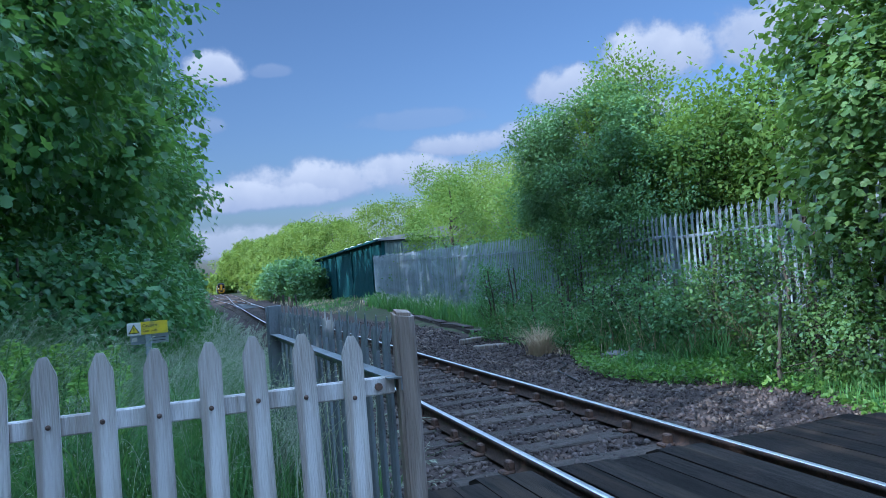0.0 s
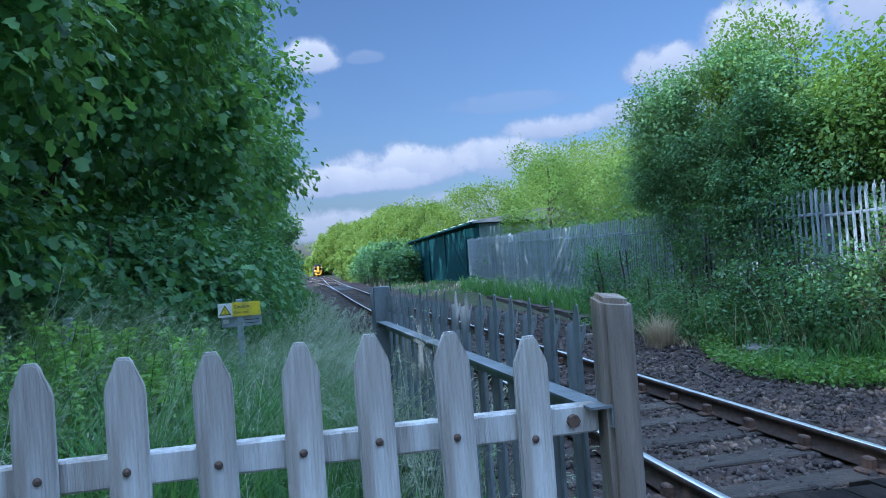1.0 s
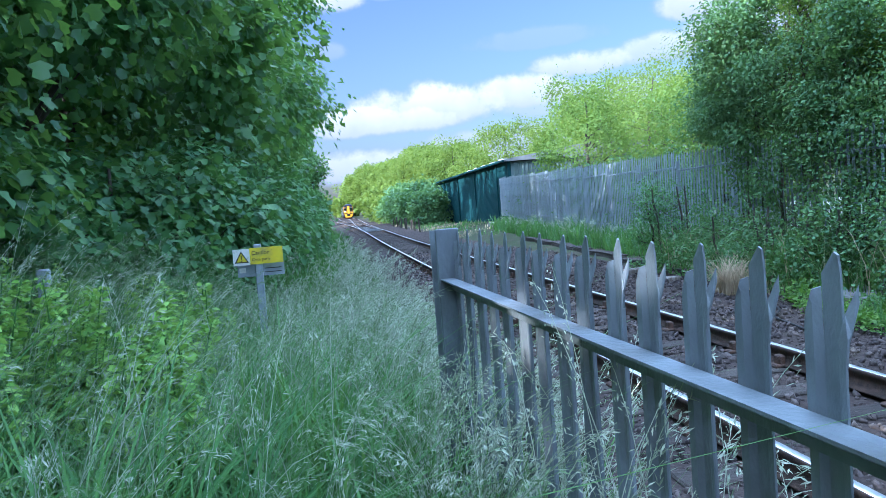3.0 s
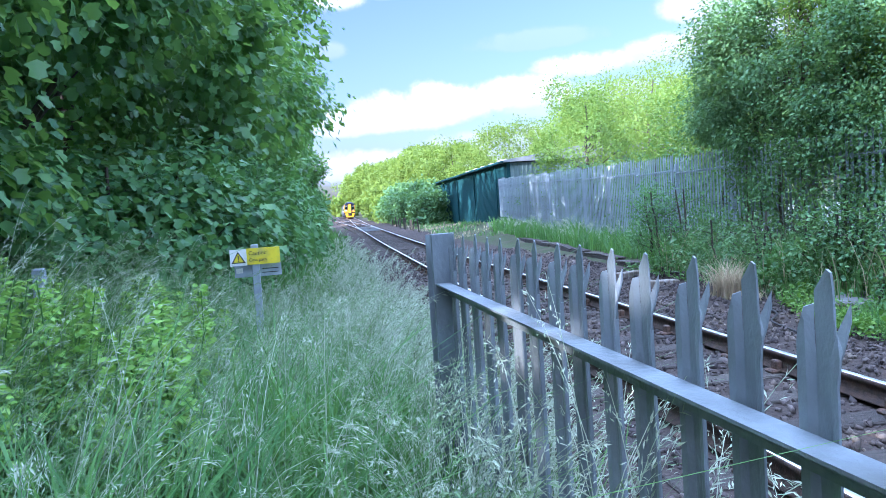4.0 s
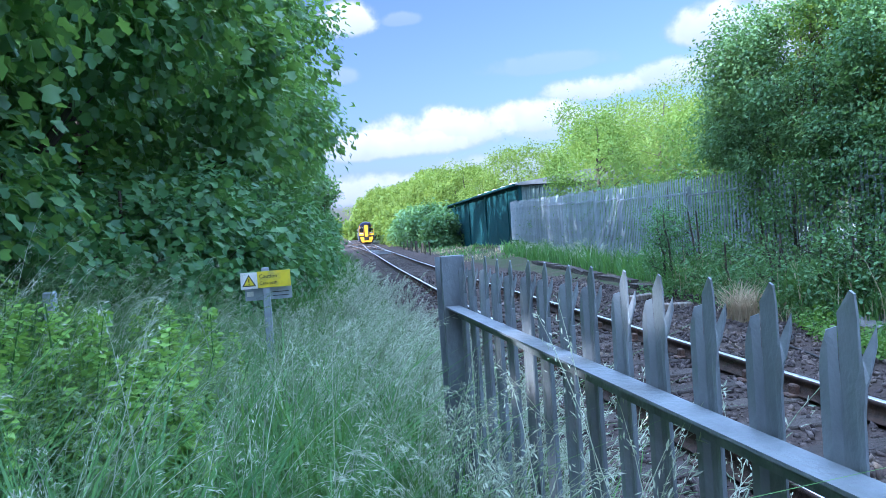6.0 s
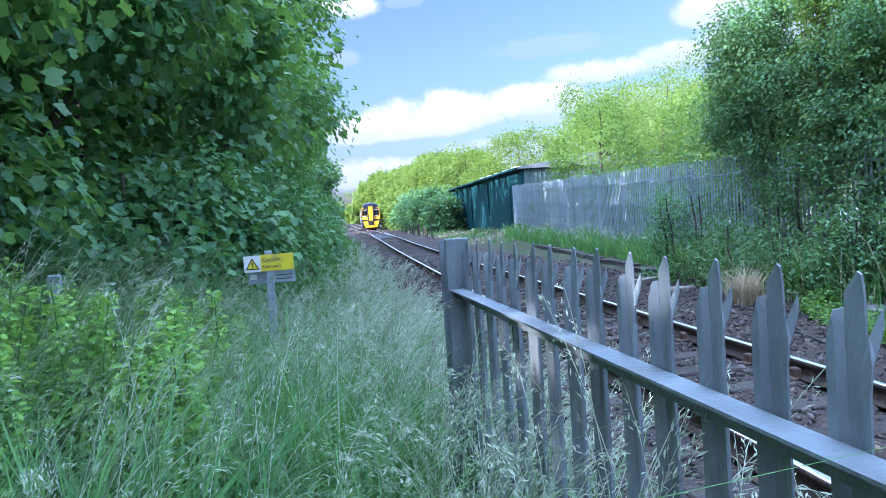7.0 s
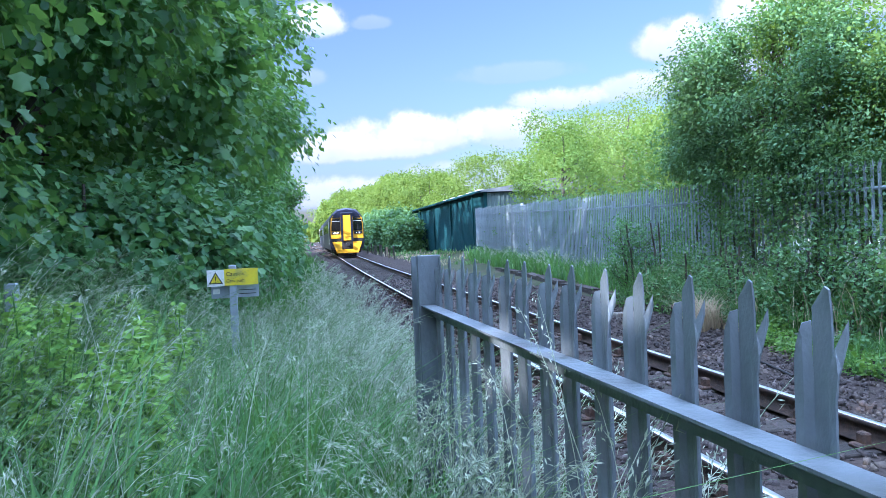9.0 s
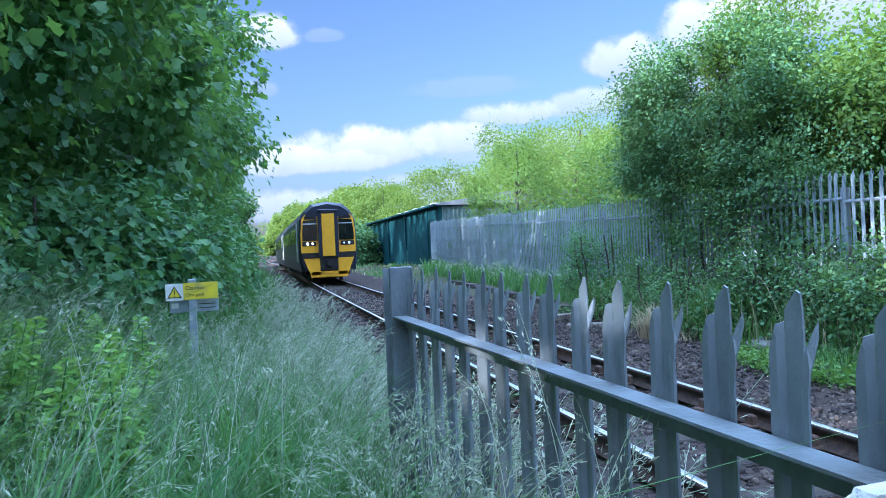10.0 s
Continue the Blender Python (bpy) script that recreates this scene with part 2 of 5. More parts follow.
GRASS_MAT = leaf_material("grass blade", (0.028, 0.10, 0.034), (0.125, 0.27, 0.078), (0.2, 0.38, 0.07), gloss=0.6, through=0.35, patch=0.8)
SEED_MAT = leaf_material("grass seed head", (0.27, 0.35, 0.24), (0.56, 0.59, 0.46), (0.46, 0.52, 0.36), gloss=0.7, through=0.4)
SEED_DULL = leaf_material("green grass head", (0.10, 0.19, 0.085), (0.26, 0.36, 0.19), (0.28, 0.38, 0.18), gloss=0.7, through=0.4)
DRY_MAT = leaf_material("dry grass", (0.36, 0.29, 0.19), (0.55, 0.46, 0.32), (0.5, 0.4, 0.25), gloss=0.8, through=0.35)
TRAIN_BLUE = material("dark blue train paint", (0.012, 0.016, 0.04), (0.010, 0.013, 0.03), 2, 0.35)
TRAIN_YELLOW = material("warning yellow train paint", (0.86, 0.44, 0.010), (0.76, 0.38, 0.010), 2.5, 0.4)
TRAIN_BLACK = material("black underframe", (0.012, 0.012, 0.013), (0.025, 0.022, 0.02), 5, 0.8)
TRAIN_ROOF = material("grimy train roof", (0.045, 0.045, 0.05), (0.03, 0.03, 0.032), 3, 0.7)
TRAIN_GLASS = material("dark train glass", (0.006, 0.008, 0.010), (0.008, 0.01, 0.012), 2, 0.06, spec=0.6)
TRAIN_TRIM = material("pale window frame", (0.55, 0.56, 0.55), (0.45, 0.45, 0.45), 4, 0.4)
LAMP_ON = glow("headlight", (1.0, 0.93, 0.78), 6.0)
LAMP_DIM = glow("marker light", (0.8, 0.9, 1.0), 0.25)


# ---- building helpers ----
def np_mesh(name, verts, faces, mat, smooth=False):
    """A mesh from arrays: verts (n, 3), faces (m, k)."""
    verts, faces = np.asarray(verts, dtype=np.float32), np.asarray(faces, dtype=np.int32)
    me = bpy.data.meshes.new(name)
    k = faces.shape[1]
    me.vertices.add(len(verts))
    me.vertices.foreach_set("co", verts.ravel())
    me.loops.add(faces.size)
    me.loops.foreach_set("vertex_index", faces.ravel())
    me.polygons.add(len(faces))
    me.polygons.foreach_set("loop_start", np.arange(0, faces.size, k, dtype=np.int32))
    me.polygons.foreach_set("loop_total", np.full(len(faces), k, dtype=np.int32))
    if smooth:
        me.polygons.foreach_set("use_smooth", np.ones(len(faces), dtype=bool))
    me.update(calc_edges=True)
    me.materials.append(mat)
    return me


def child(name, me, parent, m=None, label=""):
    ob = new(name, me)
    ob.parent = parent
    if m is not None:
        ob.matrix_basis = m
    return tagged(ob, label) if label else ob


def bm_mesh(name, bm, mat, smooth=False):
    me = bpy.data.meshes.new(name)
    bmesh.ops.recalc_face_normals(bm, faces=bm.faces)
    bm.to_mesh(me)
    bm.free()
    for mt in (mat if isinstance(mat, (list, tuple)) else (mat,)):
        me.materials.append(mt)
    if smooth:
        for f in me.polygons:
            f.use_smooth = True
    return me


def part(name, bm, mat, parent, label="", m=None, smooth=False):
    return child(name, bm_mesh(name, bm, mat, smooth), parent, m, label)


def thing(name, m, label, category, group="", kind=""):
    ob = new(name)
    ob.empty_display_size = 0.1
    ob.matrix_basis = m
    return tagged(ob, label, category, group, kind)


def box_bm(x0, x1, y0, y1, z0, z1, bevel=0.0, bm=None):
    own = bmesh.new()
    bmesh.ops.create_cube(own, size=1.0)
    for v in own.verts:
        v.co = ((v.co.x + .5) * (x1 - x0) + x0, (v.co.y + .5) * (y1 - y0) + y0, (v.co.z + .5) * (z1 - z0) + z0)
    if bevel:
        bmesh.ops.bevel(own, geom=own.edges[:], offset=bevel, segments=1, affect="EDGES")
    if bm is None:
        return own
    tmp = bpy.data.meshes.new("tmp")
    own.to_mesh(tmp)
    own.free()
    bm.from_mesh(tmp)
    bpy.data.meshes.remove(tmp)
    return bm


def prism_bm(outline, y0, y1, axis="y"):
    """A closed outline (u, w) drawn along an axis: y gives (u, y, w); x gives (x, u, w)."""
    bm = bmesh.new()
    rings = []
    for s in (y0, y1):
        rings.append([bm.verts.new((u, s, w) if axis == "y" else (s, u, w)) for u, w in outline])
    n = len(outline)
    for i in range(n):
        bm.faces.new((rings[0][i], rings[0][(i + 1) % n], rings[1][(i + 1) % n], rings[1][i]))
    bm.faces.new(rings[0][::-1])
    bm.faces.new(rings[1])
    return bm


def sweep(points, profile):
    """Verts and quads of a profile (u right, w up) carried along points (x, y, z)."""
    pts = np.asarray(points, float)
    t = np.gradient(pts, axis=0)
    t /= np.linalg.norm(t, axis=1)[:, None]
    right = np.stack([t[:, 1], -t[:, 0], np.zeros(len(t))], 1)
    pr = np.asarray(profile, float)
    V = pts[:, None] + right[:, None] * pr[None, :, 0:1] + np.array([0, 0, 1.0]) * pr[None, :, 1:2]
    n, k = len(pts), len(pr)
    F = [(i * k + j, i * k + (j + 1) % k, (i + 1) * k + (j + 1) % k, (i + 1) * k + j) for i in range(n - 1) for j in range(k)]
    return V.reshape(-1, 3), np.array(F)


def tube(points, radii, sides=7):
    """Verts and quads of a tapered limb."""
    pts, radii = np.asarray(points, float), np.asarray(radii, float)
    t = np.gradient(pts, axis=0)
    t /= np.linalg.norm(t, axis=1)[:, None] + 1e-9
    ref = np.where(np.abs(t[:, 2:3]) > 0.9, np.array([[1.0, 0, 0]]), np.array([[0, 0, 1.0]]))
    a = np.cross(t, ref)
    a /= np.linalg.norm(a, axis=1)[:, None]
    b = np.cross(t, a)
    ang = np.linspace(0, 2 * np.pi, sides, endpoint=False)
    V = pts[:, None] + radii[:, None, None] * (np.cos(ang)[None, :, None] * a[:, None] + np.sin(ang)[None, :, None] * b[:, None])
    n = len(pts)
    F = [(i * sides + j, i * sides + (j + 1) % sides, (i + 1) * sides + (j + 1) % sides, (i + 1) * sides + j) for i in range(n - 1) for j in range(sides)]
    return V.reshape(-1, 3), np.array(F)


def join_arrays(parts):
    vs, fs, o = [], [], 0
    for v, f in parts:
        vs.append(v)
        fs.append(f + o)
        o += len(v)
    return np.concatenate(vs), np.concatenate(fs)


DIAMOND = (np.array([(0, 0, 0), (.34, .45, .08), (0, 1, -.05), (-.34, .45, .08)], float), np.array([(0, 1, 2), (0, 2, 3)]))
SPIKE = (DIAMOND[0] * np.array([.30, 1, .5]), DIAMOND[1])
OVAL = (np.array([(0, 0, 0), (.26, .22, .05), (.32, .6, .06), (0, 1, -.06), (-.32, .6, .06), (-.26, .22, .05)], float), np.array([(0, 1, 2), (0, 2, 3), (0, 3, 4), (0, 4, 5)]))
_half = [(.60, .24), (.33, .46), (.42, .82)]
PALM = (np.array([(0, 0, 0)] + [(x, y, .16 * x) for x, y in _half] + [(0, 1.05, -.10)] + [(-x, y, .16 * x) for x, y in _half[::-1]], float), np.array([(0, k, k + 1) for k in range(1, 7)]))


def leaf_cloud(centres, outward, sizes, shape, rng, droop=0.35, spread=0.9):
    """Verts and triangles of leaves at centres, whose blades lean outward and droop."""
    n = len(centres)
    tv, tf = shape
    d = outward + rng.normal(0, spread, (n, 3)) + np.array([0, 0, -droop])
    d /= np.linalg.norm(d, axis=1)[:, None]
    up = np.array([0, 0, 1.0]) + outward * 0.5 + rng.normal(0, 0.45, (n, 3))
    r = np.cross(d, up)
    r /= np.linalg.norm(r, axis=1)[:, None] + 1e-9
    u = np.cross(r, d)
    V = centres[:, None] + sizes[:, None, None] * (tv[None, :, 0:1] * r[:, None] + tv[None, :, 1:2] * d[:, None] + tv[None, :, 2:3] * u[:, None])
    F = tf[None] + (np.arange(n) * len(tv))[:, None, None]
    return V.reshape(-1, 3), F.reshape(-1, 3)


def crown_points(rng, clusters, per, radii, centre, spread, shell=0.62, lump=0.28, lobes=9):
    """Leaf places in tufts near the outside of a crown of several uneven lobes; and their outward directions."""
    radii = np.array(radii, float)
    g = np.arange(lobes) + .5
    ph0 = np.arccos(1 - 2 * g / lobes)
    th0 = np.pi * (1 + 5 ** .5) * g + rng.uniform(0, 6.28)
    lc = np.stack([np.cos(th0) * np.sin(ph0), np.sin(th0) * np.sin(ph0), np.cos(ph0)], 1) + rng.normal(0, .13, (lobes, 3))
    many = lobes >= 20
    lr = (rng.uniform(.20, .36, lobes) if many else rng.uniform(.36, .56, lobes)) * (1 + lump * rng.normal(0, .5, lobes))
    lc *= np.clip(1.0 - lr, .3, .84)[:, None]
    which = rng.choice(lobes, clusters, p=lr ** 2 / np.sum(lr ** 2))
    d = rng.normal(0, 1, (clusters, 3))
    d /= np.linalg.norm(d, axis=1)[:, None]
    # the inner sides of the lobes hold few leaves
    inner = np.sum(d * lc[which], 1) < -.25
    d[inner] *= -1
    rad = (shell + (1 - shell) * rng.uniform(0, 1, clusters) ** 0.6) * lr[which] * (1 + .22 * rng.normal(0, 1, clusters))
    rad = rad * np.where(rng.uniform(0, 1, clusters) < .10, 1.2, 1.0)
    c = (lc[which] + d * rad[:, None] * (np.array([1.15, 1.15, .62]) if many else np.ones(3))) * radii
    p = np.repeat(c, per, 0) + rng.normal(0, 1, (clusters * per, 3)) * spread
    o = np.repeat(d, per, 0)
    return p + np.array(centre), o, c + np.array(centre)


def make_tree(name, base, height, radii, leaf_mat, seed, clusters, per, leaf, shape, label, category="tree", trunk_r=0.14, crown_low=0.15, spread=0.24, group="", shell=0.62, lump=0.28, stems=1, droop=0.35, lobes=9, tilt=0.9, thin=(0.0, 0.0)):
    """A tree or shrub: a tapered trunk with limbs, and a crown of separate leaves in tufts."""
    rng = np.random.default_rng(seed)
    t = thing(name, pose(*base), label, category, group)
    cz = height - radii[2]
    P, O, C = crown_points(rng, clusters, per, radii, (0, 0, cz), spread, shell, lump, lobes)
    # the side that never faces the line is thinner
    away = P @ np.array([*thin, 0.0]) > 0.25 * max(radii[:2])
    keep = (P[:, 2] > crown_low) & ~(away & (rng.uniform(0, 1, len(P)) < 0.6))
    P, O = P[keep], O[keep]
    V, F = leaf_cloud(P, O, rng.uniform(0.6, 1.25, len(P)) * leaf, shape, rng, droop, tilt)
    child("crown", np_mesh("crown", V, F, leaf_mat), t)
    pieces = []
    for s in range(stems):
        off = rng.normal(0, 0.25 * (stems > 1), 2)
        ts = np.linspace(0, 1, 7)
        wob = rng.normal(0, 0.06 * height / 6, (7, 2))
        wob[0] = 0
        lean = rng.normal(0, 0.06 * height, 2) * (stems > 1)
        tr = np.stack([off[0] + wob[:, 0] + lean[0] * ts, off[1] + wob[:, 1] + lean[1] * ts, ts * height * 0.86 - 0.1 * (1 - ts)], 1)
        V, F = tube(tr, trunk_r * (1 - 0.85 * ts) + 0.012)
        trunk = child("trunk", np_mesh("trunk", V, F, BARK, True), t)
        for q in C[rng.choice(len(C), min(len(C), 16), replace=False)]:
            h = np.clip(q[2] / height - 0.18, 0.12, 0.8) / 0.86
            a = np.array([np.interp(h, ts, tr[:, i]) for i in range(3)])
            mid = (a + q) / 2 + np.array([0, 0, -0.05 * height * rng.uniform(-.3, 1)])
            r0 = trunk_r * (1 - 0.85 * h) * 0.5
            pieces.append(tube([a, (a + mid) / 2, mid, (mid + q) / 2, q], [r0, r0 * .8, r0 * .6, r0 * .4, 0.008], 5))
    V, F = join_arrays(pieces)
    tagged(child("branchwork", np_mesh("branchwork", V, F, BARK, True), trunk), kind="stuff")
    return t


# ---- ground ----
TRACK_X, GAUGE_HALF = 3.2525, 0.7525


def smooth(a, b, v):
    t = np.clip((np.asarray(v, float) - a) / (b - a), 0, 1)
    return t * t * (3 - 2 * t)


def grade(y):
    """How far the line has climbed at y."""
    y = np.asarray(y, float)
    return 0.0048 * np.maximum(0, y - 28) ** 1.0 * smooth(20, 60, y)


def route(y, side):
    """Offset of the two routes past the points: side 1 is the train's, -1 the other."""
    y = np.asarray(y, float)
    s = smooth(58, 165, y)
    return TRACK_X + (1.15 if side > 0 else -2.3) * s


def ground_z(x, y):
    x, y = np.asarray(x, float), np.asarray(y, float)
    bed = -0.20
    left = bed + (0.30) * smooth(1.35, 0.1, x) + 0.45 * smooth(-1.0, -6, x)
    xr = x - 0.075 * np.clip(y - 14, 0, 30)
    right = -0.05 * smooth(4.9, 5.5, x) + 0.14 * smooth(5.6, 7.4, xr) + 0.35 * smooth(7.2, 9.5, xr)
    z = np.where(x < 3, left, bed + right)
    far = smooth(45, 75, y)
    z = z * (1 - far) + far * (bed - 0.05 + 0.6 * smooth(8, 14, np.abs(x - 3)))
    und = 0.03 * np.sin(x * 1.7 + 0.6 * y) * np.sin(y * 1.1) * smooth(1.2, 2.5, np.abs(x - TRACK_X))
    return z + und + grade(y)


def axis_steps(*spans):
    return np.unique(np.concatenate([np.arange(a, b, s) for a, b, s in spans]))


def grid_mesh(name, xs, ys, mat, lift=0.0):
    X, Y = np.meshgrid(xs, ys)
    V = np.stack([X, Y, ground_z(X, Y) + lift], -1).reshape(-1, 3)
    i = np.arange(len(ys) - 1)[:, None] * len(xs) + np.arange(len(xs) - 1)[None]
    F = np.stack([i, i + 1, i + 1 + len(xs), i + len(xs)], -1).reshape(-1, 4)
    return np_mesh(name, V, F, mat, True)


gx = axis_steps((-900, -60, 60), (-60, -12, 4), (-12, 16, 0.2), (16, 60, 4), (60, 901, 60))
gy = axis_steps((-600, -40, 40), (-40, -8, 4), (-8, 30, 0.25), (30, 120, 2), (120, 400, 20), (400, 1801, 100))
tagged(new("ground", grid_mesh("ground", gx, gy, SOIL)), "dark earth trackside under long grass and scrub", "ground", kind="structure")
tagged(new("ballast_bed", grid_mesh("ballast_bed", axis_steps((1.15, 7.0, 0.15)), axis_steps((-8, 30, 0.25), (30, 262, 2)), BALLAST_BED, 0.012)), "dark grey-brown ballast bed of the railway", "ballast", kind="structure")
tagged(new("cess", grid_mesh("cess", axis_steps((0.1, 1.2, 0.15)), axis_steps((12, 30, 0.25), (30, 262, 2)), BALLAST_BED, 0.010)), "dark gritty cess beside the ballast", "ballast", kind="structure")
tagged(new("footpath", grid_mesh("footpath", axis_steps((-5, 1.1, 0.2)), axis_steps((-8, 2.95, 0.25)), PATH_MAT, 0.012)), "worn grey asphalt footpath to the crossing", "path", kind="structure")


def ballast_stones():
    """Broken stones that lie singly on the bed."""
    rng = np.random.default_rng(5)
    n = 40000
    y = 3.2 + 27 * rng.uniform(0, 1, n) ** 1.7
    x = rng.uniform(0.3, 7.0, n)
    right_edge = 6.45 + 0.25 * np.sin(y * 0.9) + 0.15 * np.sin(y * 2.3) + 0.02 * y
    keep = (x < right_edge) & ((x > 1.25) | (y > 9 + rng.uniform(0, 4, n))) & (np.abs(x - TRACK_X + GAUGE_HALF) > 0.09) & (np.abs(x - TRACK_X - GAUGE_HALF) > 0.09) & ~((y < 5.75) & (x > 1.3) & (x < 5.8))
    x, y = x[keep], y[keep]
    n = len(x)
    s = (0.007 + 0.021 * rng.uniform(0, 1, n) ** 2) * (1 + 0.03 * y)
    z = ground_z(x, y) + 0.012 + s * rng.uniform(0.0, 0.55, n)
    cube = np.array([(a, b, c) for a in (-1, 1) for b in (-1, 1) for c in (-.75, .75)], float)
    quads = np.array([(0, 1, 3, 2), (4, 6, 7, 5), (0, 4, 5, 1), (2, 3, 7, 6), (0, 2, 6, 4), (1, 5, 7, 3)])
    V = cube[None] * (1 + rng.uniform(-0.7, 0.35, (n, 8, 3))) * rng.uniform(.6, 1.2, (n, 1, 3))
    q = rng.normal(0, 1, (n, 4))
    q /= np.linalg.norm(q, axis=1)[:, None]
    w, a, b, c = q.T
    R = np.stack([1 - 2 * (b * b + c * c), 2 * (a * b - w * c), 2 * (a * c + w * b), 2 * (a * b + w * c), 1 - 2 * (a * a + c * c), 2 * (b * c - w * a),
                  2 * (a * c - w * b), 2 * (b * c + w * a), 1 - 2 * (a * a + b * b)], 1).reshape(-1, 3, 3)
    V = np.einsum("nij,nkj->nki", R, V * s[:, None, None]) + np.stack([x, y, z], 1)[:, None]
    F = quads[None] + (np.arange(n) * 8)[:, None, None]
    tagged(new("ballast_stones", np_mesh("ballast_stones", V.reshape(-1, 3), F.reshape(-1, 4), STONE)), "loose angular grey-brown ballast stones", "ballast", kind="stuff")


# ---- track ----
RAIL_OUT = [(-.07, -.155), (.07, -.155), (.07, -.143), (.012, -.125), (.010, -.045), (.035, -.034), (.036, -.008), (.028, 0), (-.028, 0), (-.036, -.008), (-.035, -.034), (-.010, -.045), (-.012, -.125), (-.07, -.143)]


def make_rail(points, label):
    V, F = sweep(points, RAIL_OUT)
    me = np_mesh("rail", V, F, RAIL_SIDE)
    me.materials.append(RAIL_TOP)
    k = len(RAIL_OUT)
    for i, p in enumerate(me.polygons):
        if i % k == 7:
            p.material_index = 1
    return tagged(new("rail", me), label, "rail", "running rails")


def make_track():
    ys = np.concatenate([np.arange(-8, 30, 2.0), np.arange(30, 262, 3.0)])
    for sx in (-GAUGE_HALF, GAUGE_HALF):
        make_rail(np.stack([route(ys, 1) + sx, ys, grade(ys)], 1), "polished steel rail with rusty sides on timber sleepers")
    ys = np.arange(64, 262, 3.0)
    for sx in (-GAUGE_HALF, GAUGE_HALF):
        make_rail(np.stack([route(ys, -1) + sx, ys, grade(ys) - 0.004], 1), "polished steel rail of the diverging line at the points")
    # sleepers
    bm = box_bm(-1.3, 1.3, -.125, .125, -.29, -.165, 0.012)
    me = bm_mesh("sleeper", bm, SLEEPER_MAT)
    chair = box_bm(-.16, .16, -.06, .06, -.17, -.135, 0.012)
    box_bm(-.11, -.045, -.045, .045, -.15, -.06, 0.012, chair)
    box_bm(.045, .11, -.045, .045, -.15, -.06, 0.012, chair)
    chair_me = bm_mesh("chair", chair, CHAIR_MAT)
    rng = random.Random(3)
    y, i = 5.95, 0
    while y < 150:
        far = y > 58
        w = 1.0 + (0.55 * min(1, (y - 58) / 60) if far else 0)
        s = tagged(new("sleeper", me), "dark timber railway sleeper in the ballast", "sleeper", "track sleepers")
        s.matrix_basis = pose(TRACK_X - (0.45 * (w - 1) * 2 if far else 0) + rng.uniform(-.02, .02), y, float(grade(y)) + rng.uniform(-.006, .004), 0, 0, rng.uniform(-.6, .6)) @ Matrix.Diagonal((w, 1, 1, 1))
        if y < 30:
            for sx in (-GAUGE_HALF, GAUGE_HALF):
                child("chair", chair_me, s, pose(sx, 0, 0), "rusty cast-iron rail chair" if i == 0 else "")
        y += 0.68 if y < 60 else 1.0
        i += 1
    # point rods and stretchers beside the turnout
    for yy in (61.0, 63.2, 66.0, 70.0, 74.5):
        bm = box_bm(-.9, .9, -.09, .09, -.10, -.03, 0.01)
        tagged(new("point_stretcher", bm_mesh("point_stretcher", bm, GALV)), "pale steel stretcher bar of the points", "track fitting", "points fittings").matrix_basis = pose(TRACK_X, yy, float(grade(yy)))


def make_deck():
    """Timber crossing deck: long boards laid along the line, with chamfered ends."""
    d = thing("crossing_deck", pose(0, 0, 0), "dark worn timber boards of the foot crossing between the rails", "crossing", kind="structure")
    rng = random.Random(8)
    for x0, x1, n in ((1.30, 2.40, 5), (2.60, 3.90, 6), (4.10, 5.75, 7)):
        w = (x1 - x0) / n
        for i in range(n):
            a, b = x0 + i * w + .006, x0 + (i + 1) * w - .006
            end = 5.62 + rng.uniform(-.07, .07)
            z = -0.03 + rng.uniform(-.008, .004)
            out = [(-8, -.2), (end, -.2), (end, z - .06), (end - .16, z), (-8, z)]
            part("board", prism_bm(out, a, b, "x"), DECK_MAT, d)


